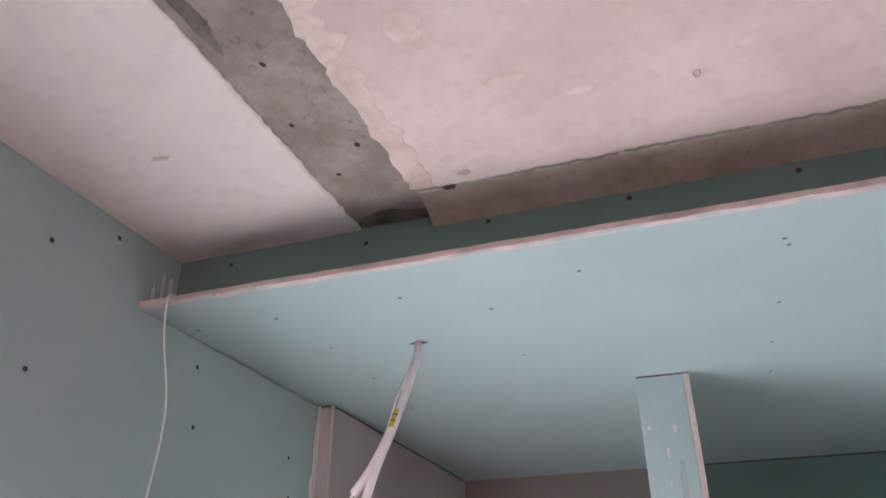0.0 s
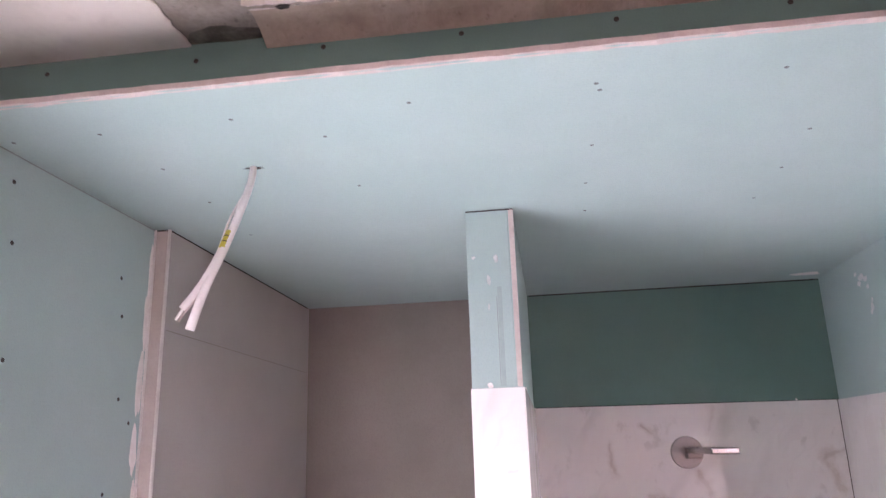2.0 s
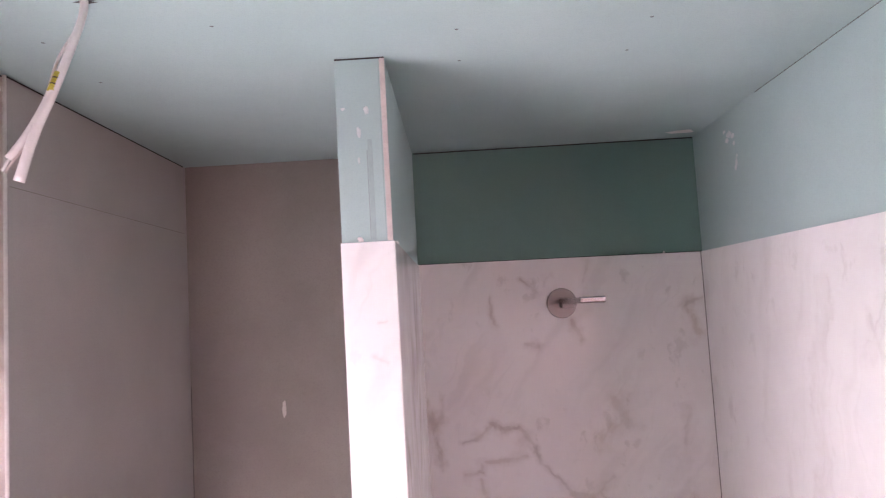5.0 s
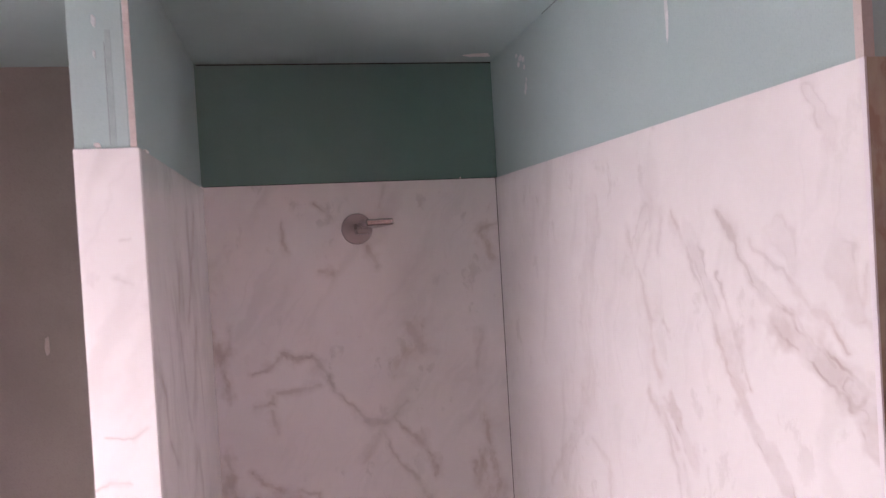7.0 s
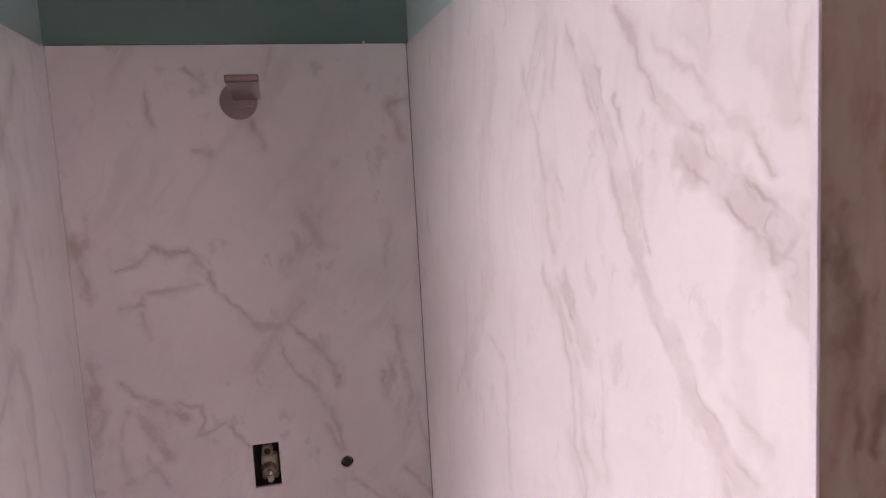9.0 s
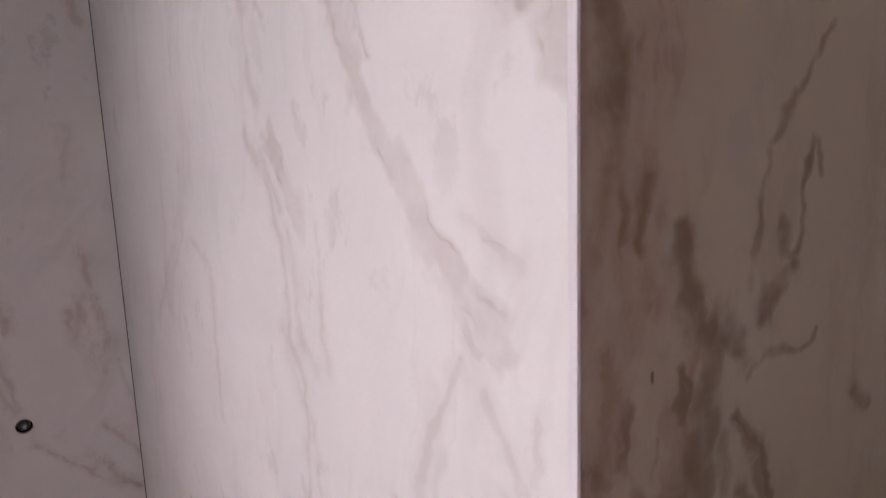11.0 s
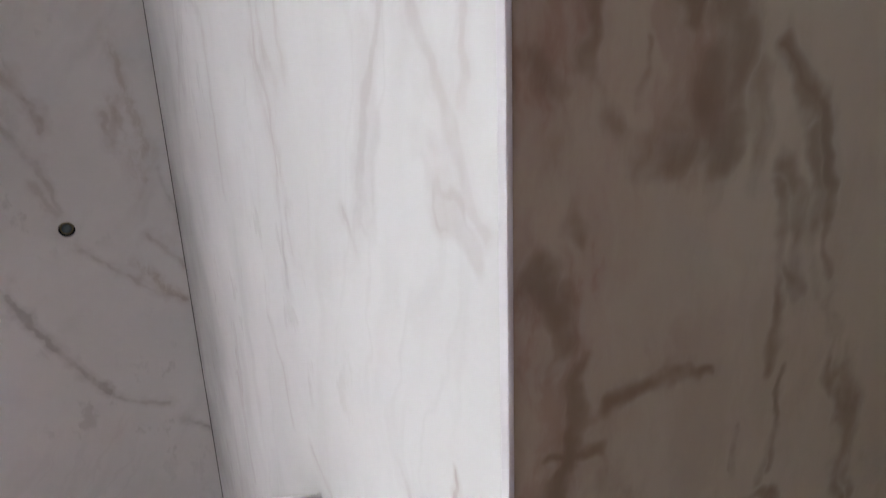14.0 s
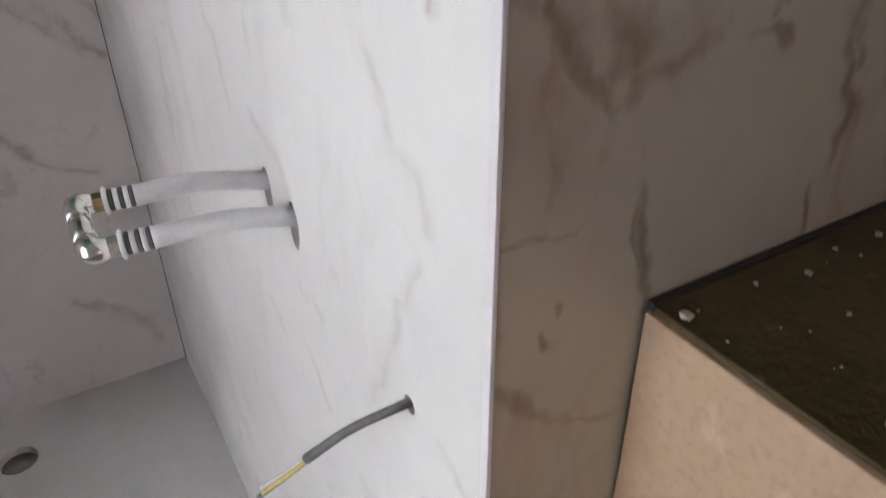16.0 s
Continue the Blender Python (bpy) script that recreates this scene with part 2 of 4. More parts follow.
tan_board = mottled("tan_board", (0.37, 0.23, 0.145), (0.46, 0.305, 0.205), 5.0, 0.7, 0.25, 150.0, c=(0.55, 0.40, 0.28))
dark_top = mottled("dirty_board", (0.062, 0.044, 0.019), (0.088, 0.064, 0.029), 9.0, 0.8, 0.6, 140.0, c=(0.125, 0.095, 0.055), spec=0.2)
crumb = mottled("plaster_crumb", (0.30, 0.26, 0.19), (0.40, 0.36, 0.28), 60.0, 0.9, 0.5)
tray_white = mottled("shower_floor", (0.66, 0.65, 0.64), (0.72, 0.71, 0.70), 5.0, 0.35, 0.04)
screed = mottled("screed", (0.225, 0.205, 0.185), (0.28, 0.255, 0.235), 3.0, 0.9, 0.4, 90.0)
painted = mottled("wall_plaster", (0.28, 0.26, 0.245), (0.34, 0.315, 0.30), 2.5, 0.85, 0.15)
grey_joint = mottled("joint_shadow", (0.10, 0.09, 0.085), (0.14, 0.13, 0.12), 40.0, 0.9, 0.2)


# ---- mesh helpers ----
def link(name, bm, mats, parent=None, label="", smooth=False):
    me = bpy.data.meshes.new(name)
    bmesh.ops.recalc_face_normals(bm, faces=bm.faces)
    if smooth:
        for f in bm.faces:
            f.smooth = True
    bm.to_mesh(me)
    bm.free()
    for m in mats if isinstance(mats, (list, tuple)) else [mats]:
        me.materials.append(m)
    ob = new(name, me)
    if parent is not None:
        ob.parent = parent
        ob.matrix_parent_inverse = parent.matrix_world.inverted()
    if label:
        ob["label"] = label
    return ob


def part(name, bm, material, parent, label="", smooth=False):
    return link(name, bm, material, parent, label, smooth)


def thing(name, at, label, category, group="", kind=""):
    ob = new(name)
    ob.empty_display_size = 0.05
    ob.location = at
    bpy.context.view_layer.update()
    return tagged(ob, label, category, group, kind)


def box(lo, hi, bevel=0.0, bm=None, mat=0):
    bm = bm or bmesh.new()
    vs = [bm.verts.new((x, y, z)) for x in (lo[0], hi[0]) for y in (lo[1], hi[1]) for z in (lo[2], hi[2])]
    fs = []
    for q in ((0, 1, 3, 2), (4, 6, 7, 5), (0, 4, 5, 1), (2, 3, 7, 6), (0, 2, 6, 4), (1, 5, 7, 3)):
        f = bm.faces.new([vs[i] for i in q])
        f.material_index = mat
        fs.append(f)
    if bevel:
        es = list({e for f in fs for e in f.edges})
        bmesh.ops.bevel(bm, geom=es, offset=bevel, segments=2, profile=0.6, affect="EDGES")
    return bm


def smooth_path(points, steps=8):
    """A curve through the points (Catmull-Rom)."""
    pts = [Vector(p) for p in points]
    pts = [pts[0] * 2 - pts[1]] + pts + [pts[-1] * 2 - pts[-2]]
    out = []
    for a, b, c, d in zip(pts, pts[1:], pts[2:], pts[3:]):
        for i in range(steps):
            t = i / steps
            out.append(0.5 * ((2 * b) + (c - a) * t + (2 * a - 5 * b + 4 * c - d) * t * t + (3 * b - a - 3 * c + d) * t ** 3))
    return out + [pts[-2]]


def tube(points, radius, sides=12, bm=None, flat=1.0, steps=8, side=None, mat=0):
    """A capped tube along a curve; radius may be a function of 0..1; flat squashes it across side."""
    bm = bm or bmesh.new()
    path = smooth_path(points, steps) if steps > 1 else [Vector(p) for p in points]
    rings = []
    ref = Vector(side) if side else None
    for i, p in enumerate(path):
        d = (path[min(i + 1, len(path) - 1)] - path[max(i - 1, 0)]).normalized()
        if ref is None:
            ref = d.orthogonal()
        u = (ref - d * ref.dot(d)).normalized()
        w = d.cross(u)
        ref = u
        r = radius(i / (len(path) - 1)) if callable(radius) else radius
        rings.append([bm.verts.new(p + r * (math.cos(a) * u + flat * math.sin(a) * w)) for a in (2 * math.pi * k / sides for k in range(sides))])
    for a, b in zip(rings, rings[1:]):
        for k in range(sides):
            bm.faces.new((a[k], a[(k + 1) % sides], b[(k + 1) % sides], b[k])).material_index = mat
    bm.faces.new(rings[0][::-1]).material_index = mat
    bm.faces.new(rings[-1]).material_index = mat
    return bm


def rod(a, b, r, sides=16, bm=None, r2=None):
    r2 = r if r2 is None else r2
    return tube([a, b], lambda t: r + (r2 - r) * t, sides, bm, steps=1)


def slab(axis, rect, front, thick, holes=(), bm=None):
    """A panel in the plane axis = front, rect (u0, v0, u1, v1), with holes cut right through."""
    bm = bm or bmesh.new()

    def at(u, v, d):
        return (d, u, v) if axis == "x" else (u, d, v) if axis == "y" else (u, v, d)

    u0, v0, u1, v1 = rect
    edges = []
    for loop in [[(u0, v0), (u1, v0), (u1, v1), (u0, v1)], *holes]:
        vs = [bm.verts.new(at(u, v, front)) for u, v in loop]
        edges += [bm.edges.new((vs[i], vs[(i + 1) % len(vs)])) for i in range(len(vs))]
    got = bmesh.ops.triangle_fill(bm, edges=edges, use_beauty=True, use_dissolve=False)
    faces = [g for g in got["geom"] if isinstance(g, bmesh.types.BMFace)]
    ext = bmesh.ops.extrude_face_region(bm, geom=faces)
    shift = Vector(at(0, 0, thick)) - Vector(at(0, 0, 0))
    bmesh.ops.translate(bm, verts=[g for g in ext["geom"] if isinstance(g, bmesh.types.BMVert)], vec=shift)
    return bm


def ring(u, v, ru, rv=None, n=20):
    rv = rv or ru
    return [(u + ru * math.cos(2 * math.pi * i / n), v + rv * math.sin(2 * math.pi * i / n)) for i in range(n)]


def rect_loop(u0, v0, u1, v1):
    return [(u0, v0), (u1, v0), (u1, v1), (u0, v1)]


def blob(u, v, ru, rv, axis, plane, out, seed, bm=None):
    """A thin irregular smear of filler on a wall."""
    bm = bm or bmesh.new()
    rnd = random.Random(seed)
    n = 18
    k = [1 + 0.35 * rnd.uniform(-1, 1) for _ in range(n)]
    rim, mid = [], []
    for i in range(n):
        a = 2 * math.pi * i / n
        r = (k[i] + k[(i + 1) % n]) / 2
        for lst, f, d in ((rim, 1.0, 0.0004), (mid, 0.7, 1.0)):
            uu, vv, dd = u + ru * r * f * math.cos(a), v + rv * r * f * math.sin(a), plane + out * (0.0014 if d == 1.0 else d)
            lst.append(bm.verts.new((dd, uu, vv) if axis == "x" else (uu, dd, vv) if axis == "y" else (uu, vv, dd)))
    for i in range(n):
        j = (i + 1) % n
        bm.faces.new((rim[i], rim[j], mid[j], mid[i]))
    bm.faces.new(mid)
    return bm


# one drywall screw head, seen from below or in front, shared by all
def screw_mesh():
    bm = bmesh.new()
    rings = [[bm.verts.new((r * math.cos(2 * math.pi * i / 10), r * math.sin(2 * math.pi * i / 10), z)) for i in range(10)] for r, z in ((0.0037, 0.0001), (0.0031, 0.0008), (0.0012, 0.0003))]
    for a, b in zip(rings, rings[1:]):
        for i in range(10):
            bm.faces.new((a[i], a[(i + 1) % 10], b[(i + 1) % 10], b[i]))
    bm.faces.new(rings[-1])
    me = bpy.data.meshes.new("screw")
    bmesh.ops.recalc_face_normals(bm, faces=bm.faces)
    bm.to_mesh(me)
    bm.free()
    me.materials.append(screw_black)
    return me


SCREW = screw_mesh()


def screw(parent, place, facing):
    ob = new("screw", SCREW)
    ob.parent = parent
    ob.matrix_parent_inverse = parent.matrix_world.inverted()
    ob.matrix_basis = Matrix.Translation(place) @ Vector(facing).to_track_quat("Z", "Y").to_matrix().to_4x4()
    return ob


# ---- setting ----
floor = link("floor", box((L - 0.2, YS - 0.2, -0.15), (XR + 0.2, 2.6, 0.0)), screed)
tagged(floor, "bare sand-coloured screed floor", "floor", kind="structure")

# green wall with its screws, up to the niche
wall_left = link("wall_left", box((L - 0.15, YS, 0.0), (L, 1.53, 2.80)), green_board)
tagged(wall_left, "green moisture-resistant plasterboard wall with rows of screws", "wall", kind="structure")
for y, zs in ((0.823, (2.508, 2.344, 2.18, 2.02, 1.86, 1.70)), (1.138, (2.442, 2.350, 2.178, 2.01, 1.85, 1.68)), (1.436, (2.361, 2.291, 2.141, 1.978, 1.856, 1.70)), (0.52, (2.50, 2.34, 2.17))):
    for i, z in enumerate(zs):
        screw(wall_left, (L, y + 0.012 * ((i * 7) % 3 - 1), z), (1, 0, 0))
screw(wall_left, (L, 0.916, 2.565), (1, 0, 0))
screw(wall_left, (L, 1.484, 1.839), (1, 0, 0))
screw(wall_left, (L, 1.487, 2.10), (1, 0, 0))
bm = box((L, 1.30, 1.9045), (L + 0.0006, 1.49, 1.906))
part("board_joint", bm, soft_joint, wall_left)
for i, (y, z, ry, rz) in enumerate(((1.512, 2.30, 0.010, 0.05), (1.508, 2.17, 0.013, 0.05), (1.503, 2.05, 0.016, 0.035), (1.512, 1.93, 0.012, 0.05), (1.505, 1.80, 0.016, 0.05), (1.515, 2.40, 0.007, 0.06))):
    part("filler_smear", blob(y + 0.006, z, ry * 0.85, rz * 1.25, "x", L, 1, 40 + i), filler, wall_left, "white ragged filler")

for i, (y, z, ry, rz) in enumerate(((1.018, 2.528, 0.004, 0.026), (1.034, 2.535, 0.005, 0.022), (1.000, 2.515, 0.003, 0.014))):
    part("filler_smear", blob(y, z, ry, rz, "x", L, 1, 60 + i), thin_filler, wall_left)

wall_niche = link("wall_niche", box((L - 0.15, 1.533, 0.0), (N, B + 0.02, C + 0.05)), taupe_board)
tagged(wall_niche, "taupe cement-board side wall of the niche", "wall", kind="structure")
part("corner_bead", box((L - 0.002, 1.5285, 0.0), (N - 0.004, 1.5335, C), 0.001), bead_plaster, wall_niche, "pinkish plastered edge strip")
part("bead_nose", tube([(N - 0.0015, 1.530, 0.0), (N - 0.0015, 1.530, C)], 0.0035, 10, steps=1), filler, wall_niche, "pale rounded bead nose", True)
part("bead_wing", tube([(L + 0.0015, 1.527, 0.0), (L + 0.0015, 1.527, C)], 0.003, 10, steps=1), filler, wall_niche, "pale bead edge", True)
part("board_joint", box((N, 1.54, 2.279), (N + 0.0006, 2.40, 2.2805)), taupe_dark, wall_niche)

wall_back = link("wall_back", box((L - 0.15, 2.455, -0.05), (XR, 2.60, 2.80)), dark_void)
tagged(wall_back, "back wall of the niche and the shower", "wall", kind="structure")
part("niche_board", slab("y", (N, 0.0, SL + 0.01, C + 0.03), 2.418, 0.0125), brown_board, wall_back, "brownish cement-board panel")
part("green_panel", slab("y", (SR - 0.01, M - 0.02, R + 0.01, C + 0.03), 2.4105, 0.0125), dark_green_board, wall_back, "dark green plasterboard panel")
part("corner_joint", tube([(N + 0.001, 2.4172, 0.0), (N + 0.001, 2.4172, 1.82)], 0.0012, 6, steps=1), grey_joint, wall_back, "dark open corner joint")
part("filler_smear", blob(-0.306, 1.743, 0.006, 0.026, "y", 2.418, -1, 3), bead_plaster, wall_back)

# ---- stone facings ----
back_veins = [
    (0.007, 0.6, [(0.214, 1.618), (0.273, 1.629), (0.308, 1.663)]),
    (0.009, 0.75, [(0.302, 1.668), (0.338, 1.642), (0.381, 1.648), (0.42, 1.6), (0.443, 1.555)]),
    (0.01, 0.6, [(0.443, 1.555), (0.486, 1.508), (0.53, 1.46)]),
    (0.005, 0.45, [(0.281, 1.557), (0.333, 1.561), (0.4, 1.565)]),
    (0.009, 0.6, [(0.217, 1.521), (0.27, 1.526), (0.268, 1.55)]),
    (0.01, 0.4, [(0.263, 1.505), (0.276, 1.445)]),
    (0.011, 0.5, [(0.523, 1.461), (0.594, 1.445), (0.652, 1.495)]),
    (0.009, 0.65, [(0.609, 1.455), (0.672, 1.386), (0.714, 1.322), (0.727, 1.27)]),
    (0.008, 0.5, [(0.575, 1.415), (0.624, 1.32), (0.666, 1.267), (0.704, 1.197), (0.727, 1.106)]),
]
back_veins += [
    (0.008, 0.3, [(0.572, 1.412), (0.51, 1.331)]),
]
back_veins += [
    (0.009, 0.65, [(0.198, 1.344), (0.231, 1.309), (0.291, 1.281)]),
    (0.012, 0.6, [(0.303, 1.262), (0.343, 1.236)]),
    (0.006, 0.5, [(0.291, 1.281), (0.38, 1.26), (0.382, 1.226), (0.363, 1.189), (0.433, 1.212)]),
    (0.01, 0.65, [(0.443, 1.201), (0.486, 1.145)]),
    (0.016, 0.35, [(0.662, 1.725), (0.695, 1.648)]),
    (0.014, 0.5, [(0.03, 1.282), (0.063, 1.232), (0.075, 1.159)]),
    (0.01, 0.45, [(0.136, 1.408), (0.143, 1.323), (0.159, 1.261), (0.126, 1.18)]),
    (0.012, 0.45, [(0.214, 1.271), (0.182, 1.201), (0.189, 1.098)]),
    (0.012, 0.4, [(0.242, 1.148), (0.287, 1.068)]),
    (0.018, 0.5, [(0.018, 1.117), (0.095, 1.128)]),
    (0.007, 0.6, [(0.118, 1.703), (0.104, 1.628)]),
]
back_veins += [
    (0.006, 0.5, [(0.159, 1.747), (0.16, 1.68)]),
]
back_veins += [
    (0.007, 0.6, [(0.416, 2.082), (0.456, 2.049)]),
    (0.006, 0.6, [(0.325, 2.032), (0.33, 1.961)]),
    (0.008, 0.6, [(0.413, 1.89), (0.455, 1.885)]),
    (0.01, 0.7, [(0.562, 1.956), (0.581, 1.895)]),
    (0.011, 0.6, [(0.9, 1.989), (0.95, 2.006)]),
    (0.012, 0.35, [(0.882, 1.68), (0.859, 1.556)]),
    (0.01, 0.35, [(0.875, 1.336), (0.845, 1.232)]),
    (0.007, 0.35, [(0.619, 2.128), (0.601, 2.074)]),
]
back_veins += [
    (0.01, 0.85, [(0.588, 0.941), (0.621, 0.869), (0.673, 0.796), (0.706, 0.731), (0.745, 0.67)]),
    (0.006, 0.55, [(0.745, 0.67), (0.788, 0.636), (0.871, 0.607)]),
    (0.008, 0.75, [(0.892, 0.552), (0.955, 0.505)]),
    (0.006, 0.5, [(0.747, 1.019), (0.806, 0.972), (0.868, 0.905), (0.947, 0.857)]),
    (0.009, 0.5, [(0.886, 1.023), (0.958, 0.939)]),
    (0.009, 0.45, [(0.689, 1.167), (0.722, 1.096)]),
    (0.012, 0.5, [(0.84, 1.301), (0.842, 1.24)]),
    (0.01, 0.4, [(0.687, 1.381), (0.702, 1.323)]),
    (0.008, 0.35, [(0.93, 1.17), (0.96, 1.036)]),
]
back_veins += [
    (0.012, 0.5, [(0.74, 0.296), (0.843, 0.239), (0.914, 0.12)]),
    (0.011, 0.5, [(0.10, 1.735), (0.145, 1.67)]),
    (0.008, 0.5, [(0.14, 1.66), (0.155, 1.54)]),
]
right_veins = [
    (0.007, 0.5, [(1.394, 1.992), (1.336, 1.898), (1.281, 1.817), (1.247, 1.736)]),
    (0.005, 0.6, [(1.272, 1.892), (1.247, 1.831), (1.218, 1.764), (1.205, 1.728)]),
    (0.015, 0.5, [(1.347, 1.957), (1.301, 1.876), (1.258, 1.801), (1.228, 1.732)]),
    (0.011, 0.62, [(1.24, 1.73), (1.204, 1.682), (1.163, 1.645), (1.117, 1.598), (1.075, 1.566), (1.054, 1.544)]),
    (0.007, 0.62, [(1.267, 1.981), (1.237, 1.95), (1.213, 1.916), (1.187, 1.884)]),
    (0.013, 0.5, [(1.195, 1.894), (1.16, 1.867), (1.123, 1.842)]),
    (0.005, 0.4, [(1.192, 1.942), (1.153, 1.91), (1.111, 1.892), (1.078, 1.858)]),
    (0.006, 0.6, [(1.11, 1.853), (1.092, 1.83), (1.071, 1.812), (1.043, 1.79)]),
]
right_veins += [
    (0.006, 0.55, [(1.074, 1.853), (1.052, 1.85), (1.035, 1.828), (1.021, 1.811)]),
    (0.022, 0.8, [(1.133, 1.833), (1.071, 1.798), (1.016, 1.77)]),
    (0.016, 0.7, [(1.016, 1.77), (0.989, 1.751), (0.984, 1.715)]),
]
right_veins += [
    (0.012, 0.45, [(1.013, 1.917), (1.004, 1.856)]),
    (0.006, 0.3, [(0.984, 1.904), (0.995, 1.855)]),
    (0.009, 0.28, [(1.462, 2.02), (1.462, 1.948), (1.491, 1.892)]),
    (0.009, 0.3, [(1.426, 1.998), (1.437, 1.923)]),
    (0.0094, 0.32, [(1.552, 1.952), (1.505, 1.87), (1.479, 1.792), (1.477, 1.738), (1.455, 1.708)]),
    (0.004, 0.5, [(1.442, 1.798), (1.421, 1.784)]),
    (0.012, 0.7, [(1.419, 1.661), (1.392, 1.621), (1.367, 1.589)]),
    (0.0094, 0.32, [(1.455, 1.647), (1.438, 1.62), (1.412, 1.595)]),
    (0.0094, 0.34, [(1.393, 1.569), (1.377, 1.462), (1.342, 1.443)]),
    (0.006, 0.25, [(1.326, 1.586), (1.316, 1.443)]),
    (0.0094, 0.24, [(1.79, 1.594), (1.94, 1.453), (2.057, 1.336)]),
]
right_veins += [
    (0.0092, 0.22, [(1.78, 1.523), (1.697, 1.492), (1.694, 1.413), (1.699, 1.27)]),
    (0.003, 0.4, [(1.061, 1.607), (1.043, 1.604)]),
    (0.006, 0.5, [(0.987, 1.754), (0.982, 1.744)]),
    (0.012, 0.3, [(1.129, 1.954), (1.105, 1.903)]),
]
right_veins += [
    (0.008, 0.3, [(1.084, 1.622), (1.061, 1.61), (1.024, 1.592)]),
    (0.009, 0.5, [(1.088, 1.551), (1.064, 1.522)]),
    (0.01, 0.5, [(1.052, 1.533), (1.042, 1.525)]),
    (0.009, 0.42, [(1.089, 1.508), (1.131, 1.444), (1.147, 1.397), (1.174, 1.348)]),
    (0.007, 0.4, [(1.061, 1.492), (1.038, 1.466), (1.022, 1.441), (1.011, 1.414), (0.991, 1.4)]),
    (0.008, 0.36, [(1.505, 1.673), (1.444, 1.618), (1.412, 1.545), (1.411, 1.452), (1.377, 1.412), (1.373, 1.354), (1.389, 1.249)]),
]
right_veins += [
    (0.008, 0.5, [(1.19, 1.361), (1.172, 1.348)]),
    (0.01, 0.3, [(1.13, 1.478), (1.128, 1.44), (1.131, 1.404), (1.152, 1.371)]),
    (0.012, 0.45, [(1.042, 1.402), (1.017, 1.398), (1.005, 1.388)]),
    (0.008, 0.3, [(1.006, 1.494), (1.005, 1.468), (1.014, 1.453)]),
    (0.01, 0.32, [(1.775, 1.04), (1.806, 0.888), (1.784, 0.761)]),
    (0.009, 0.26, [(1.429, 1.469), (1.407, 1.415), (1.36, 1.381), (1.358, 1.341), (1.351, 1.285)]),
    (0.007, 0.25, [(1.499, 1.166), (1.451, 1.131), (1.434, 1.055)]),
]
right_veins += [
    (0.020, 0.20, [(1.70, 2.02), (1.78, 1.80), (1.76, 1.60)]),
    (0.016, 0.28, [(1.473, 1.992), (1.55, 1.896)]),
    (0.016, 0.30, [(1.798, 1.593), (1.951, 1.404)]),
    (0.0025, 0.8, [(1.029, 1.256), (1.029, 1.242)]),
    (0.012, 0.40, [(1.061, 2.121), (1.029, 2.056)]),
]
end_veins = [
    (0.008, 0.6, [(0.986, 1.647), (0.99, 1.631), (0.997, 1.607)]),
    (0.009, 0.55, [(1.011, 1.642), (1.01, 1.602)]),
    (0.013, 0.8, [(1.045, 1.615), (1.051, 1.595), (1.058, 1.558), (1.061, 1.545)]),
    (0.019, 0.85, [(1.063, 1.539), (1.085, 1.533), (1.11, 1.516)]),
    (0.014, 0.7, [(1.109, 1.518), (1.123, 1.53), (1.135, 1.548), (1.154, 1.554), (1.168, 1.572)]),
    (0.009, 0.75, [(1.15, 1.6), (1.162, 1.579), (1.175, 1.583), (1.172, 1.63), (1.184, 1.662)]),
    (0.007, 0.55, [(1.189, 1.662), (1.195, 1.636)]),
    (0.006, 0.5, [(1.118, 1.495), (1.138, 1.507), (1.164, 1.509), (1.193, 1.504), (1.203, 1.515)]),
]
end_veins += [
    (0.019, 0.75, [(1.079, 1.518), (1.076, 1.495), (1.075, 1.468), (1.066, 1.442)]),
    (0.01, 0.7, [(1.077, 1.436), (1.076, 1.417)]),
    (0.006, 0.8, [(1.041, 1.512), (1.051, 1.501), (1.045, 1.484), (1.04, 1.5), (1.042, 1.512)]),
    (0.008, 0.55, [(0.997, 1.505), (0.989, 1.491), (0.989, 1.47), (1.004, 1.447), (1.024, 1.427), (1.045, 1.422), (1.063, 1.438), (1.073, 1.465)]),
    (0.004, 0.5, [(1.024, 1.476), (1.02, 1.449)]),
    (0.006, 0.75, [(1.106, 1.464), (1.122, 1.449), (1.139, 1.434), (1.145, 1.403), (1.159, 1.35)]),
    (0.011, 0.7, [(1.115, 1.411), (1.133, 1.382), (1.134, 1.355)]),
    (0.014, 0.4, [(1.094, 1.45), (1.103, 1.39)]),
    (0.008, 0.5, [(1.263, 1.454), (1.283, 1.441)]),
]
end_veins += [
    (0.01, 0.6, [(0.964, 1.474), (0.978, 1.456), (0.979, 1.439)]),
]
end_veins += [
    (0.01, 0.7, [(1.067, 1.444), (1.076, 1.417)]),
    (0.012, 0.65, [(1.108, 1.464), (1.13, 1.438)]),
    (0.009, 0.55, [(1.132, 1.424), (1.142, 1.378), (1.153, 1.344), (1.17, 1.313), (1.179, 1.281)]),
    (0.009, 0.75, [(1.112, 1.404), (1.121, 1.375), (1.139, 1.347)]),
    (0.008, 0.55, [(1.122, 1.369), (1.123, 1.331), (1.117, 1.303)]),
    (0.006, 0.6, [(1.13, 1.302), (1.131, 1.266), (1.125, 1.234)]),
    (0.005, 0.5, [(1.098, 1.272), (1.097, 1.242)]),
    (0.014, 0.5, [(1.183, 1.295), (1.192, 1.239), (1.209, 1.191)]),
    (0.0048, 0.95, [(1.009, 1.311), (1.022, 1.312), (1.046, 1.315)]),
    (0.0035, 0.9, [(1.046, 1.315), (1.065, 1.318), (1.079, 1.316)]),
]
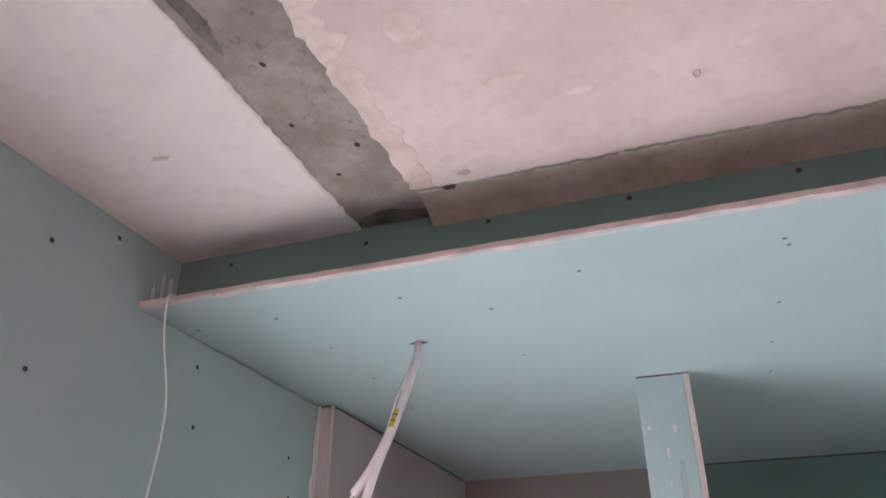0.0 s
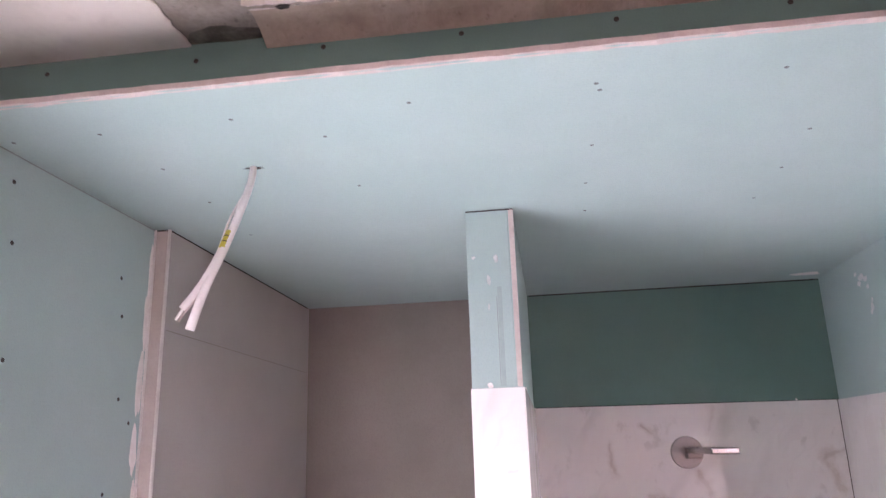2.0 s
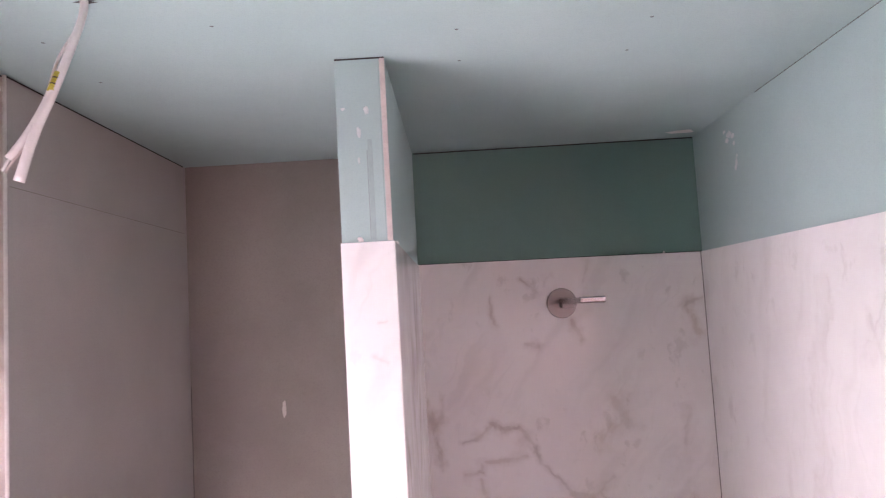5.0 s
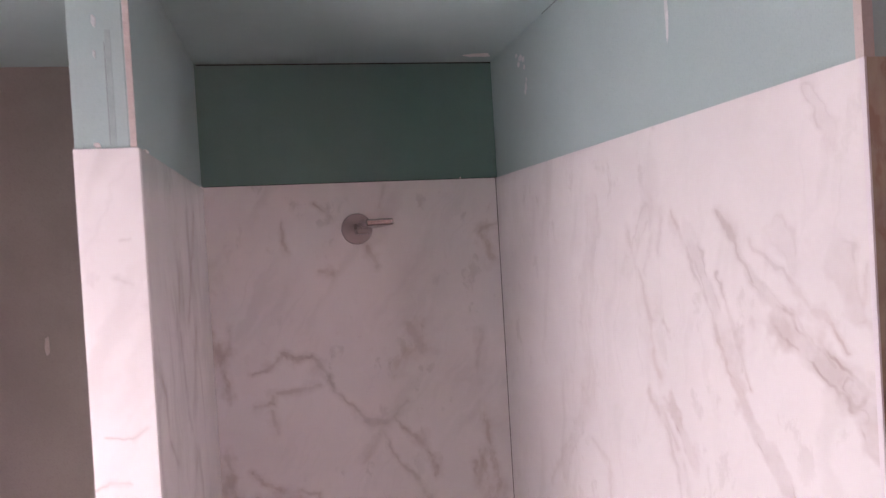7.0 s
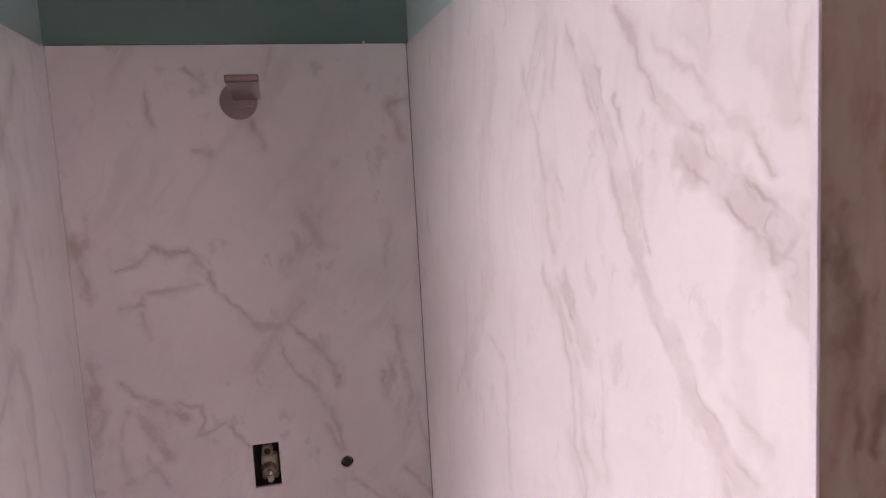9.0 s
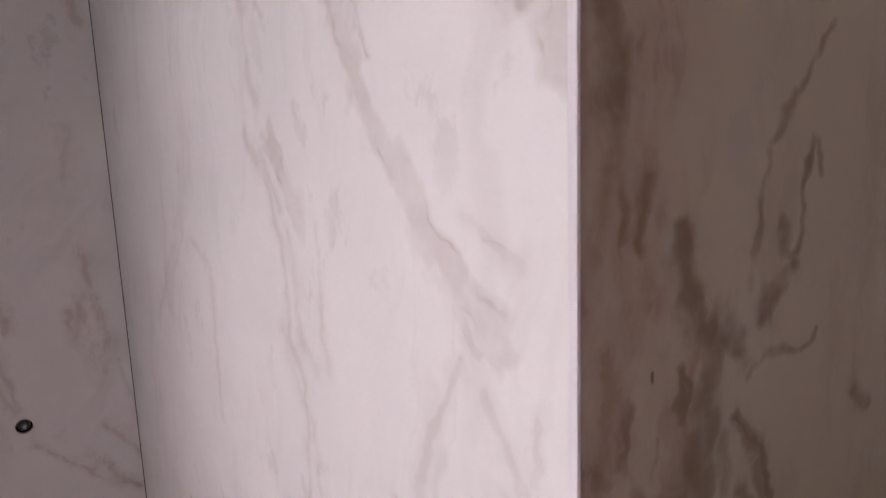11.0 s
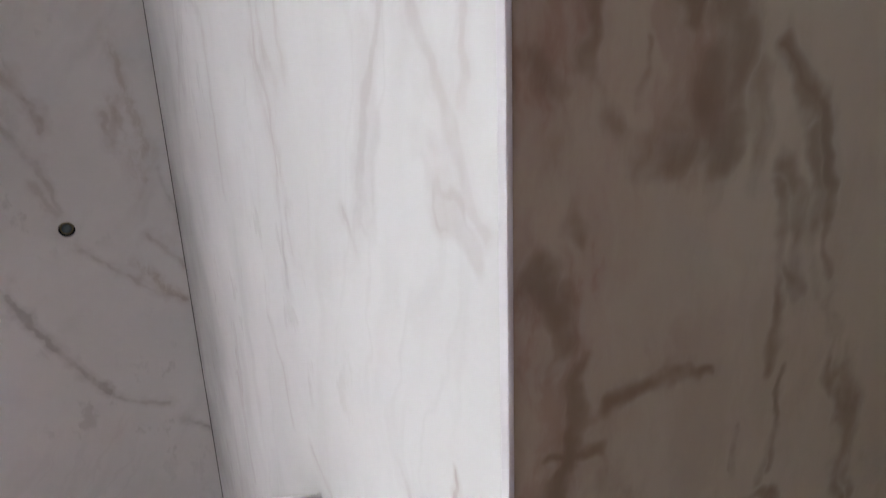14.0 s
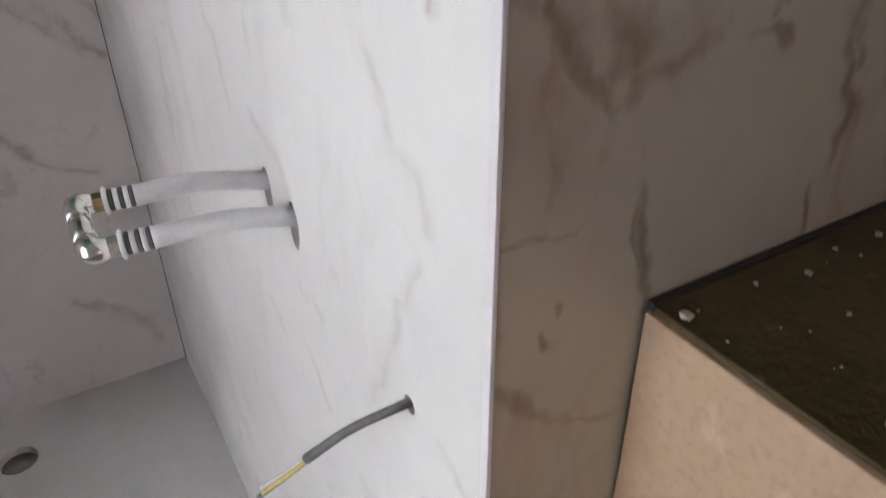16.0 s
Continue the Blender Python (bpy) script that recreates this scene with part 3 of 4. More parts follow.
end_veins += [
    (0.01, 0.6, [(0.975, 1.453), (0.974, 1.433), (0.983, 1.419), (0.99, 1.397)]),
    (0.012, 0.8, [(0.973, 1.385), (0.979, 1.364), (0.986, 1.348)]),
    (0.008, 0.7, [(0.996, 1.334), (0.992, 1.309), (0.989, 1.288), (0.981, 1.27)]),
]
end_veins += [
    (0.012, 0.5, [(0.983, 1.372), (0.985, 1.346)]),
    (0.005, 0.6, [(0.976, 1.291), (0.989, 1.285), (1.002, 1.289)]),
    (0.008, 0.6, [(0.988, 1.281), (0.98, 1.275), (0.975, 1.252), (0.983, 1.231)]),
    (0.016, 0.6, [(1.01, 1.267), (1.021, 1.243), (1.026, 1.218)]),
    (0.012, 0.7, [(1.035, 1.205), (1.05, 1.206), (1.062, 1.214), (1.077, 1.221)]),
    (0.005, 0.6, [(1.079, 1.221), (1.1, 1.218), (1.122, 1.22), (1.14, 1.212)]),
    (0.006, 0.55, [(1.13, 1.3), (1.132, 1.265), (1.121, 1.241), (1.118, 1.228)]),
    (0.004, 0.5, [(1.098, 1.278), (1.096, 1.257), (1.094, 1.246)]),
    (0.011, 0.55, [(1.16, 1.347), (1.17, 1.287), (1.194, 1.235), (1.195, 1.198), (1.212, 1.156), (1.211, 1.112)]),
]
end_veins += [
    (0.007, 0.7, [(1.192, 1.109), (1.198, 1.071)]),
    (0.008, 0.55, [(1.042, 1.165), (1.052, 1.126), (1.06, 1.094)]),
]
end_veins += [
    (0.005, 0.55, [(1.045, 1.154), (1.047, 1.12), (1.061, 1.086)]),
]
end_stains = [
    (0.016, 0.7, [(0.985, 1.70), (0.972, 1.60)]),
    (0.012, 0.65, [(1.010, 1.66), (1.008, 1.58)]),
    (0.012, 0.7, [(1.052, 1.61), (1.070, 1.54), (1.045, 1.50), (1.060, 1.44)]),
    (0.012, 0.6, [(0.985, 1.30), (0.975, 1.22), (0.985, 1.16)]),
    (0.012, 0.5, [(1.22, 1.16), (1.235, 1.08)]),
]
back_stains = [
    (0.022, 0.35, [(0.14, 1.33), (0.10, 1.20)]),
    (0.016, 0.4, [(0.90, 1.99), (0.93, 1.90)]),
    (0.014, 0.4, [(0.88, 1.45), (0.91, 1.20)]),
    (0.020, 0.28, [(0.62, 1.62), (0.70, 1.68)]),
    (0.014, 0.45, [(0.87, 0.95), (0.94, 0.86)]),
    (0.018, 0.45, [(0.13, 1.70), (0.15, 1.60)]),
    (0.02, 0.4, [(0.24, 1.25), (0.30, 1.15)]),
    (0.014, 0.3, [(0.86, 1.33), (0.90, 1.15)]),
]
end_veins += [
    (0.005, 0.7, [(1.04, 1.169), (1.057, 1.115), (1.061, 1.066)]),
    (0.01, 0.5, [(0.982, 1.236), (0.989, 1.223), (1.003, 1.209)]),
    (0.006, 0.45, [(0.959, 1.143), (0.983, 1.137), (1.004, 1.138), (1.016, 1.157)]),
    (0.007, 0.4, [(0.96, 1.047), (0.993, 1.011), (1.054, 0.982)]),
    (0.004, 0.6, [(0.997, 1.092), (1.0, 1.085)]),
    (0.005, 0.6, [(0.988, 1.077), (0.99, 1.07)]),
    (0.008, 0.5, [(1.008, 1.21), (1.021, 1.194), (1.017, 1.172)]),
]
right_veins += [
    (0.006, 0.35, [(1.108, 1.205), (1.09, 1.179), (1.079, 1.152), (1.044, 1.143), (1.042, 1.119)]),
    (0.005, 0.35, [(1.047, 1.087), (1.079, 1.042), (1.097, 0.982), (1.132, 0.921)]),
    (0.005, 0.3, [(1.038, 0.962), (1.013, 0.949), (1.003, 0.938)]),
    (0.006, 0.3, [(1.291, 0.867), (1.259, 0.826), (1.248, 0.812)]),
    (0.006, 0.3, [(1.36, 1.073), (1.302, 1.052), (1.273, 1.015)]),
]
side_veins = [
    (0.014, 0.55, [(1.879, 1.936), (1.851, 1.819), (1.885, 1.673)]),
    (0.01, 0.5, [(2.168, 2.056), (1.985, 1.821)]),
    (0.008, 0.6, [(1.533, 1.799), (1.651, 1.722), (1.662, 1.636), (1.732, 1.579)]),
    (0.012, 0.45, [(2.098, 1.789), (1.97, 1.623)]),
    (0.012, 0.4, [(2.51, 2.13), (2.4, 1.81)]),
    (0.01, 0.4, [(1.89, 1.638), (1.994, 1.522), (1.849, 1.426)]),
]
front_veins = [
    (0.003, 0.4, [(0.034, 1.675), (0.078, 1.672), (0.103, 1.687)]),
    (0.003, 0.45, [(0.008, 1.59), (0.041, 1.605), (0.067, 1.602)]),
    (0.003, 0.4, [(0.073, 1.934), (0.096, 1.919)]),
    (0.0025, 0.35, [(0.083, 1.994), (0.1, 2.002)]),
]
far_veins = [
    (0.012, 0.7, [(0.978, 1.781), (0.988, 1.697), (0.979, 1.634)]),
    (0.007, 0.55, [(1.201, 1.734), (1.13, 1.659), (1.116, 1.563)]),
]
marble_back = marble("marble_back", "X", [(max(w, 0.0075), v * 0.85, points) for w, v, points in back_veins], (0.765, 0.71, 0.695), 0.0, 0.6, (0.42, 0.30, 0.26), (0.43, 0.37, 0.35), back_stains, 0.55, streaks=1.1)
marble_right = marble("marble_right", "Y", right_veins, lean=-0.2, warm=(0.50, 0.375, 0.345), cool=(0.50, 0.445, 0.44), fleck=0.35, bands=True, streaks=0.85)
# end slab: base tone set darker and browner than the shower wall's
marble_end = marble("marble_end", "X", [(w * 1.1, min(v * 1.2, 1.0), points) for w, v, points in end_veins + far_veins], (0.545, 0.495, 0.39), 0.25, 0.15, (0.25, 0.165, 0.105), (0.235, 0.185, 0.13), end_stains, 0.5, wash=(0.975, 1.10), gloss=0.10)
marble_side = marble("marble_side", "Y", [(w * 1.6, v * 0.85, points) for w, v, points in side_veins], lean=-0.15, streaks=2.0)
marble_plain = marble("marble_plain", "X", front_veins, lean=0.5, fleck=0.35)

VALVE = (0.495, 1.031, 0.560, 1.145)
bm = slab("y", (SR, 0.02, R, M), B, 0.010, [rect_loop(*VALVE), ring(0.7315, 1.066, 0.0165)])
for v in bm.verts:
    if v.co.z > M - 0.01:
        v.co.z += 0.004 - 0.007 * (v.co.x - SR) / (R - SR)
part("marble_slab", bm, marble_back, wall_back, "veined white marble slab with cut-outs")

# partition between niche and shower
partition = link("wall_partition", box((SL + 0.0125, S + 0.006, 0.0), (SR - 0.0165, 2.43, C)), green_board)
tagged(partition, "stub wall of green board above and marble below", "wall", kind="structure")
part("front_board", box((SL + 0.002, S + 0.0005, M - 0.01), (SR - 0.0150, S + 0.007, C - 0.001), 0.001), green_board, partition, "green plasterboard strip")
part("side_board", box((SR - 0.0165, S + 0.002, M - 0.01), (SR - 0.004, 2.4085, C - 0.001)), green_board, partition, "green plasterboard panel")
part("cut_edge", box((SR - 0.0134, S - 0.001, M + 0.001), (SR - 0.0035, S + 0.0022, C - 0.001), 0.0008), gypsum_core, partition, "pale raw plasterboard edge")
part("niche_side_board", box((SL + 0.002, S + 0.0075, 0.0), (SL + 0.012, 2.417, C - 0.001)), taupe_board, partition, "taupe cement board")
part("joint_band", box((SL + 0.0575, S - 0.0002, M + 0.004), (SL + 0.066, S + 0.001, M + 0.19)), joint_band, partition)
part("joint_line", box((SL + 0.0555, S, M + 0.005), (SL + 0.0567, S + 0.001, M + 0.17)), soft_joint, partition)
part("marble_slab", box((SL, S - 0.002, 0.02), (SR - 0.0005, S + 0.006, M), 0.0008), marble_plain, partition, "white marble facing")
part("side_slab", box((SR - 0.008, S + 0.0065, 0.02), (SR, B - 0.001, M), 0.0008), marble_side, partition, "streaked white marble facing")
for i, (x, z, rx, rz) in enumerate(((0.075, 2.386, 0.006, 0.010), (0.060, 2.345, 0.005, 0.014), (0.032, 2.390, 0.006, 0.004), (0.058, 2.292, 0.003, 0.008), (0.054, 2.146, 0.007, 0.006))):
    part("filler_smear", blob(x, z, rx * 0.7, rz * 0.8, "y", S + 0.0003, -1, 11 + i), thin_filler if i < 4 else filler, partition)

# shower wall and its end face
wall_right = link("wall_right", box((R + 0.04, E + 0.04, -0.05), (XR, 2.46, 2.80)), dark_void)
tagged(wall_right, "thick wall faced with veined marble, green board above", "wall", kind="structure")
PIPES = ((1.343, 1.012), (1.277, 1.006))
slots = [ring(y, z - 0.004, 0.0115, 0.024) for y, z in PIPES]
bm = slab("x", (E + 0.0066, 0.02, B - 0.001, M), R, 0.010, slots + [ring(1.069, 0.963, 0.0075)])
for v in bm.verts:
    if v.co.z > M - 0.01:
        v.co.z -= 0.003 + 0.006 * (B - v.co.y) / (B - E)
part("marble_slab", bm, marble_right, wall_right, "bright white marble slab with tan veins")
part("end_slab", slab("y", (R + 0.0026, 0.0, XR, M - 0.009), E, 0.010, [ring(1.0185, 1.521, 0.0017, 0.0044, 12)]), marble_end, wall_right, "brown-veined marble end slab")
part("slab_backing", slab("y", (R + 0.012, 0.0, XR, M), E + 0.012, 0.004), dark_void, wall_right)
part("edge_trim", box((R - 0.0010, E - 0.0010, 0.0), (R + 0.0022, E + 0.0062, M - 0.009), 0.0008), trim_white, wall_right, "white plastic corner trim")
part("side_board", slab("x", (E + 0.018, M - 0.02, 2.409, C + 0.03), R + 0.0055, 0.0125), green_board, wall_right, "green plasterboard panel")
part("end_board", slab("y", (R + 0.019, M - 0.02, XR, 2.80), E + 0.006, 0.0125), green_board, wall_right, "green plasterboard panel")
part("board_corner", box((R + 0.0045, E + 0.005, M - 0.009), (R + 0.0185, E + 0.0175, 2.80), 0.001), bead_plaster, wall_right, "pinkish corner bead")
spots = [(2.126, 2.425, 0.016, 0.009), (2.145, 2.412, 0.010, 0.007), (2.105, 2.416, 0.012, 0.006), (2.095, 2.345, 0.008, 0.010), (2.102, 2.332, 0.006, 0.007), (2.088, 2.36, 0.005, 0.006), (2.10, 2.395, 0.008, 0.006), (2.16, 2.438, 0.008, 0.005), (1.383, 2.307, 0.006, 0.045), (1.10, 2.24, 0.012, 0.006)]
for i, (y, z, ry, rz) in enumerate(spots):
    part("filler_smear", blob(y, z, ry, rz, "x", R + 0.0055, -1, 23 + i), thin_filler, wall_right)
bm = tube([(R + 0.0002, B + 0.0002, 0.03), (R + 0.0002, B + 0.0002, M)], 0.0020, 8, steps=1)
part("corner_joint", bm, grey_joint, wall_right, "dark open joint in the corner")

# ceilings
soffit = bmesh.new()
box((L, LIP + 0.0015, C), (R + 0.012, 2.43, C + 0.0095), 0.0, soffit, 0)
seed = random.Random(5)
n = 70
last = None
for i in range(n + 1):
    x = L + (R + 0.01 - L) * i / n
    f = LIP - 0.0005 - seed.uniform(0, 0.0016)
    low = C - seed.uniform(0.0002, 0.0012)
    row = [soffit.verts.new(p) for p in ((x, LIP + 0.006 + seed.uniform(0, 0.003), low), (x, f, low + 0.0015), (x, f, C + 0.0085), (x, LIP + 0.012, C + 0.0098))]
    if last:
        for a in range(3):
            soffit.faces.new((last[a], row[a], row[a + 1], last[a + 1])).material_index = 1
    last = row
# screw heads pressed into the boards
for x, y in ((-0.589, 1.084), (-0.453, 1.083), (-0.252, 1.075), (-0.001, 1.075), (0.246, 1.071), (0.252, 1.090), (0.482, 1.076), (0.72, 1.08), (-0.433, 1.223), (-0.142, 1.156), (0.251, 1.273), (-0.432, 1.390), (-0.145, 1.366), (0.249, 1.442), (0.254, 1.601), (0.575, 1.599), (0.575, 1.28), (0.82, 1.27), (0.58, 1.44), (-0.44, 1.60)):
    vs = [soffit.verts.new((x + 0.0034 * math.cos(a), y + 0.0034 * math.sin(a), C - 0.0006)) for a in (math.pi * 2 * k / 10 for k in range(10))]
    soffit.faces.new(vs).material_index = 2
blob(0.905, 2.33, 0.045, 0.022, "z", C, -1, 31, soffit)
for f in soffit.faces[-19:]:
    f.material_index = 3
soffit_ob = link("ceiling_soffit", soffit, [green_board, gypsum_core, screw_dull, filler])
tagged(soffit_ob, "dropped green plasterboard ceiling with a raw front edge", "ceiling", kind="structure")

# the board's darker colour takes in the shade behind the lip
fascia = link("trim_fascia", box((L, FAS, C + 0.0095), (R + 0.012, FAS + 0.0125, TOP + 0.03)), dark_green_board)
tagged(fascia, "darkened green plasterboard upstand behind the soffit edge", "fascia", kind="structure")
for x, z in ((-0.522, 2.570), (-0.296, 2.566), (-0.113, 2.567), (0.076, 2.565), (0.277, 2.562), (0.49, 2.56), (0.70, 2.56)):
    screw(fascia, (x, FAS, z), (0, -1, 0))

ceil = bmesh.new()
box((L - 0.15, YS - 0.15, TOP + 0.0035), (XR + 0.15, FAS + 0.1, TOP + 0.25), 0.0, ceil, 1)


def ragged_sheet(bm, x0, x1, y0, y1, z0, z1, mat, rag0=0.0, rag1=0.0, front=0.0, n=60, seed=0):
    """A plaster coat with torn edges towards the bare strip."""
    rnd = random.Random(seed)
    prev = None

    def wander(y, k):
        return 0.45 * noise.noise((y * 8.0, k, 0.3)) + 0.55 * noise.noise((y * 37.0, k, 1.7)) + 0.9 * noise.noise((y * 110.0, k, 4.1)) + 0.25 * rnd.uniform(-1, 1)

    for i in range(n + 1):
        y = y0 + (y1 - y0) * i / n
        a, b = x0 + rag0 * wander(y, seed), x1 + rag1 * wander(y, seed + 5.0)
        s0, s1 = (0.011 + 0.007 * wander(y, 3.0) if rag0 else 0.0), (0.005 if rag1 else 0.0)
        row = [bm.verts.new(p) for p in ((a, y, z1), (a + s0 * 0.3, y, z0 + 0.0012), (a + s0, y, z0), (b - s1, y, z0), (b - s1 * 0.3, y, z0 + 0.0012), (b, y, z1))]
        if prev:
            for q in range(5):
                bm.faces.new((prev[q], row[q], row[q + 1], prev[q + 1])).material_index = mat
        prev = row


ragged_sheet(ceil, L - 0.1, -0.303, YS, FAS + 0.05, TOP, TOP + 0.02, 2, 0.0, 0.0045, n=520, seed=1)
ragged_sheet(ceil, -0.197, XR + 0.1, YS, 0.984, TOP, TOP + 0.02, 0, 0.0085, 0.0, n=520, seed=2)
# scraped pale margin beside the bare strip, thin smears and pin holes on the skim coat
ragged_sheet(ceil, -0.199, -0.160, YS, 0.972, TOP - 0.0006, TOP + 0.02, 6, 0.0075, 0.016, n=420, seed=4)
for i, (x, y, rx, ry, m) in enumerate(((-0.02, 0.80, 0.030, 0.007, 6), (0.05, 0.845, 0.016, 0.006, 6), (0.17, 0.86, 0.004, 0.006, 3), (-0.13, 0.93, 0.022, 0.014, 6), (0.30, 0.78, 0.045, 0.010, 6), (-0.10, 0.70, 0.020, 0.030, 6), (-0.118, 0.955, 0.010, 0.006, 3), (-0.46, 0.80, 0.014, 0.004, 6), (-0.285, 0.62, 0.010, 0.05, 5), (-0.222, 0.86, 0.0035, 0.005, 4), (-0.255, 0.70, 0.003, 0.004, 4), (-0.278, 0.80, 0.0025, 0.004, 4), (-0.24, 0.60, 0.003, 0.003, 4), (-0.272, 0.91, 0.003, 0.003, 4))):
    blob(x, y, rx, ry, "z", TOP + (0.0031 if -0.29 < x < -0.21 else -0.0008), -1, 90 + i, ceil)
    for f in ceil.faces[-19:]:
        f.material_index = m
# torn edge and hollow raw-plaster band along the fascia, colour darkened for its shade
prev = None
rnd = random.Random(9)
for i in range(321):
    x = -0.193 + (XR + 0.1 + 0.193) * i / 320
    e = 0.983 + 0.004 * noise.noise((x * 14, 3.1, 0)) + 0.003 * noise.noise((x * 60, 1.1, 0)) + 0.0012 * rnd.uniform(-1, 1)
    row = [ceil.verts.new((x, y, z)) for y, z in ((e - 0.007, TOP + 0.0003), (e - 0.003, TOP - 0.0022 - 0.0014 * noise.noise((x * 45, 5.0, 0))), (e + 0.003, TOP + 0.0030), (e + 0.018, TOP + 0.0034), (e + 0.040, TOP - 0.002), (FAS + 0.006, TOP - 0.018))]
    if prev:
        for q in range(5):
            # dark concrete faces draw the torn edge's shadow line
            torn = q < 2 and noise.noise((x * 22, q * 0.8, 7.7)) > -0.5
            ceil.faces.new((prev[q], row[q], row[q + 1], prev[q + 1])).material_index = 1 if torn else 3
    prev = row
# dark patch stands for the shade in the strip's recess at the fascia
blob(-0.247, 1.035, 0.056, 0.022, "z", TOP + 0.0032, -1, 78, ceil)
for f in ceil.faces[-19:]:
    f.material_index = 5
blob(-0.146, 0.981, 0.010, 0.006, "z", TOP - 0.0006, -1, 77, ceil)
for f in ceil.faces[-19:]:
    f.material_index = 4
ceiling = link("ceiling", ceil, [skim, concrete, skim_fair, raw_plaster, dark_void, dark_concrete, scraped_plaster])
tagged(ceiling, "pinkish skimmed ceiling with a bare concrete strip", "ceiling", kind="structure")

# dark strips for the shade in open joints where boards meet the soffit
part("open_joint", box((L, 1.0, C - 0.0022), (L + 0.0005, 1.53, C)), soft_joint, wall_left)
part("open_joint", box((N, 1.535, C - 0.0030), (N + 0.0005, 2.40, C)), dark_void, wall_niche)
part("open_joint", box((L + 0.002, 1.528, C - 0.003), (N - 0.002, 1.5295, C)), dark_void, wall_niche)
part("open_joint", box((SL + 0.003, S - 0.0012, C - 0.0026), (SR - 0.004, S + 0.001, C)), dark_void, partition)
part("open_joint", box((SR + 0.001, 2.4098, C - 0.0035), (R + 0.005, 2.4104, C)), dark_void, wall_back)
part("open_joint", tube([(SR + 0.001, 2.4095, M + 0.005), (R - 0.001, 2.4095, M - 0.002)], 0.0012, 6, steps=1), dark_void, wall_back)
part("open_joint", box((R + 0.0049, 1.35, C - 0.0018), (R + 0.0054, 1.95, C)), grey_joint, wall_right)
for i, (x, w) in enumerate(((0.205, 0.006), (0.24, 0.004), (0.845, 0.004))):
    part("grout_crumb", box((x, 2.404, M - 0.001), (x + w, 2.4095, M + 0.004), 0.0008), filler, wall_back)

part("grout_crumb", box((SR - 0.006, 1.604, M - 0.001), (SR + 0.0012, 1.630, M + 0.0035), 0.001), filler, partition)
part("grout_crumb", box((SR - 0.006, 2.375, M - 0.001), (SR + 0.0012, 2.392, M + 0.004), 0.001), filler, partition)

# wall with the window, wall behind, outer shell
WY0, WY1, WZ0, WZ1 = -3.76, -2.636, 0.90, 2.470
wall_window = link("wall_window", slab("x", (YS, 0.0, 2.60, 2.80), XR, 0.16, [rect_loop(WY0, WZ0, WY1, WZ1)]), painted)
tagged(wall_window, "plastered wall with the window opening", "wall", kind="structure")
wall_behind = link("wall_behind", box((L - 0.15, YS - 0.15, 0.0), (XR + 0.15, YS, 2.80)), painted)
tagged(wall_behind, "plain plastered wall", "wall", kind="structure")
window = thing("window_1", (XR + 0.1, (WY0 + WY1) / 2, WZ0), "white framed window with clear glass", "window", kind="structure")
for name, lo, hi in (("frame", (XR + 0.06, WY0, WZ0), (XR + 0.12, WY0 + 0.05, WZ1)), ("frame", (XR + 0.06, WY1 - 0.002, WZ0), (XR + 0.12, WY1 + 0.05, WZ1)), ("frame", (XR + 0.06, WY0, WZ1 - 0.002), (XR + 0.12, WY1, WZ1 + 0.05)), ("sill", (XR - 0.03, WY0 - 0.03, WZ0 - 0.03), (XR + 0.16, WY1 + 0.03, WZ0 - 0.002))):
    part(name, box(lo, hi, 0.003), trim_white, window)
ground = link("ground", box((-40, -40, -1.2), (60, 40, -1.0)), screed)
tagged(ground, "bare ground outside", "ground", kind="structure")

# shower floor with its waste hole
tray = link("shower_floor", slab("z", (SR - 0.001, E + 0.02, R + 0.005, B + 0.005), 0.030, -0.028, [ring(0.532, 2.238, 0.043)]), tray_white)
tagged(tray, "pale shower floor with an open waste hole", "shower floor", kind="structure")
part("waste_pipe", tube([(0.532, 2.238, 0.004), (0.532, 2.238, 0.012)], 0.040, 20, steps=1), painted, tray, "grey waste pipe end", True)

# ---- things ----
# shower arm
arm = thing("shower_arm", (0.535, B, 2.008), "chrome shower arm with a round wall plate", "shower arm")
part("wall_plate", rod((0.533, B, 2.008), (0.533, B - 0.007, 2.008), 0.045, 36, r2=0.043), satin_plate, arm, "round satin chrome plate", False)
part("hub", box((0.528, B - 0.034, 1.992), (0.566, B - 0.006, 2.022), 0.003), satin_plate, arm)
part("bar", box((0.522, 2.018, 2.006), (0.586, B - 0.030, 2.021), 0.003), chrome, arm, "flat chrome bar")

# concealed mixer in its cut-out
valve = thing("mixer_valve", (0.528, B + 0.02, 1.09), "brass mixer body set in a rectangular wall cut-out", "valve")
part("body", box((0.512, B + 0.016, 1.040), (0.556, B + 0.046, 1.108), 0.010), dull_brass, valve, "dull brass body")
part("cartridge", tube([(0.532, B + 0.024, 1.072), (0.532, B + 0.014, 1.072), (0.532, B + 0.006, 1.071), (0.532, B + 0.001, 1.070)], lambda t: 0.021 - 0.006 * t, 8, steps=1), dull_brass, valve, "eight-sided cartridge nut")
part("spindle", rod((0.532, B + 0.001, 1.068), (0.532, B - 0.010, 1.067), 0.0075, 14), nickel, valve, "", True)
diverter = part("diverter", rod((0.530, B + 0.030, 1.122), (0.530, B + 0.004, 1.122), 0.014, 18), dull_brass, valve, "", True)
part("bore", rod((0.530, B + 0.0045, 1.122), (0.530, B + 0.0030, 1.122), 0.0085, 16), dark_void, diverter, "dark bore", True)
part("bush", rod((0.534, B + 0.022, 1.046), (0.534, B + 0.002, 1.046), 0.008, 14), pex_white, valve, "white plastic bush", True)
outlet = thing("pipe_outlet", (0.7315, B + 0.02, 1.066), "brass pipe end set back in a round hole", "pipe")
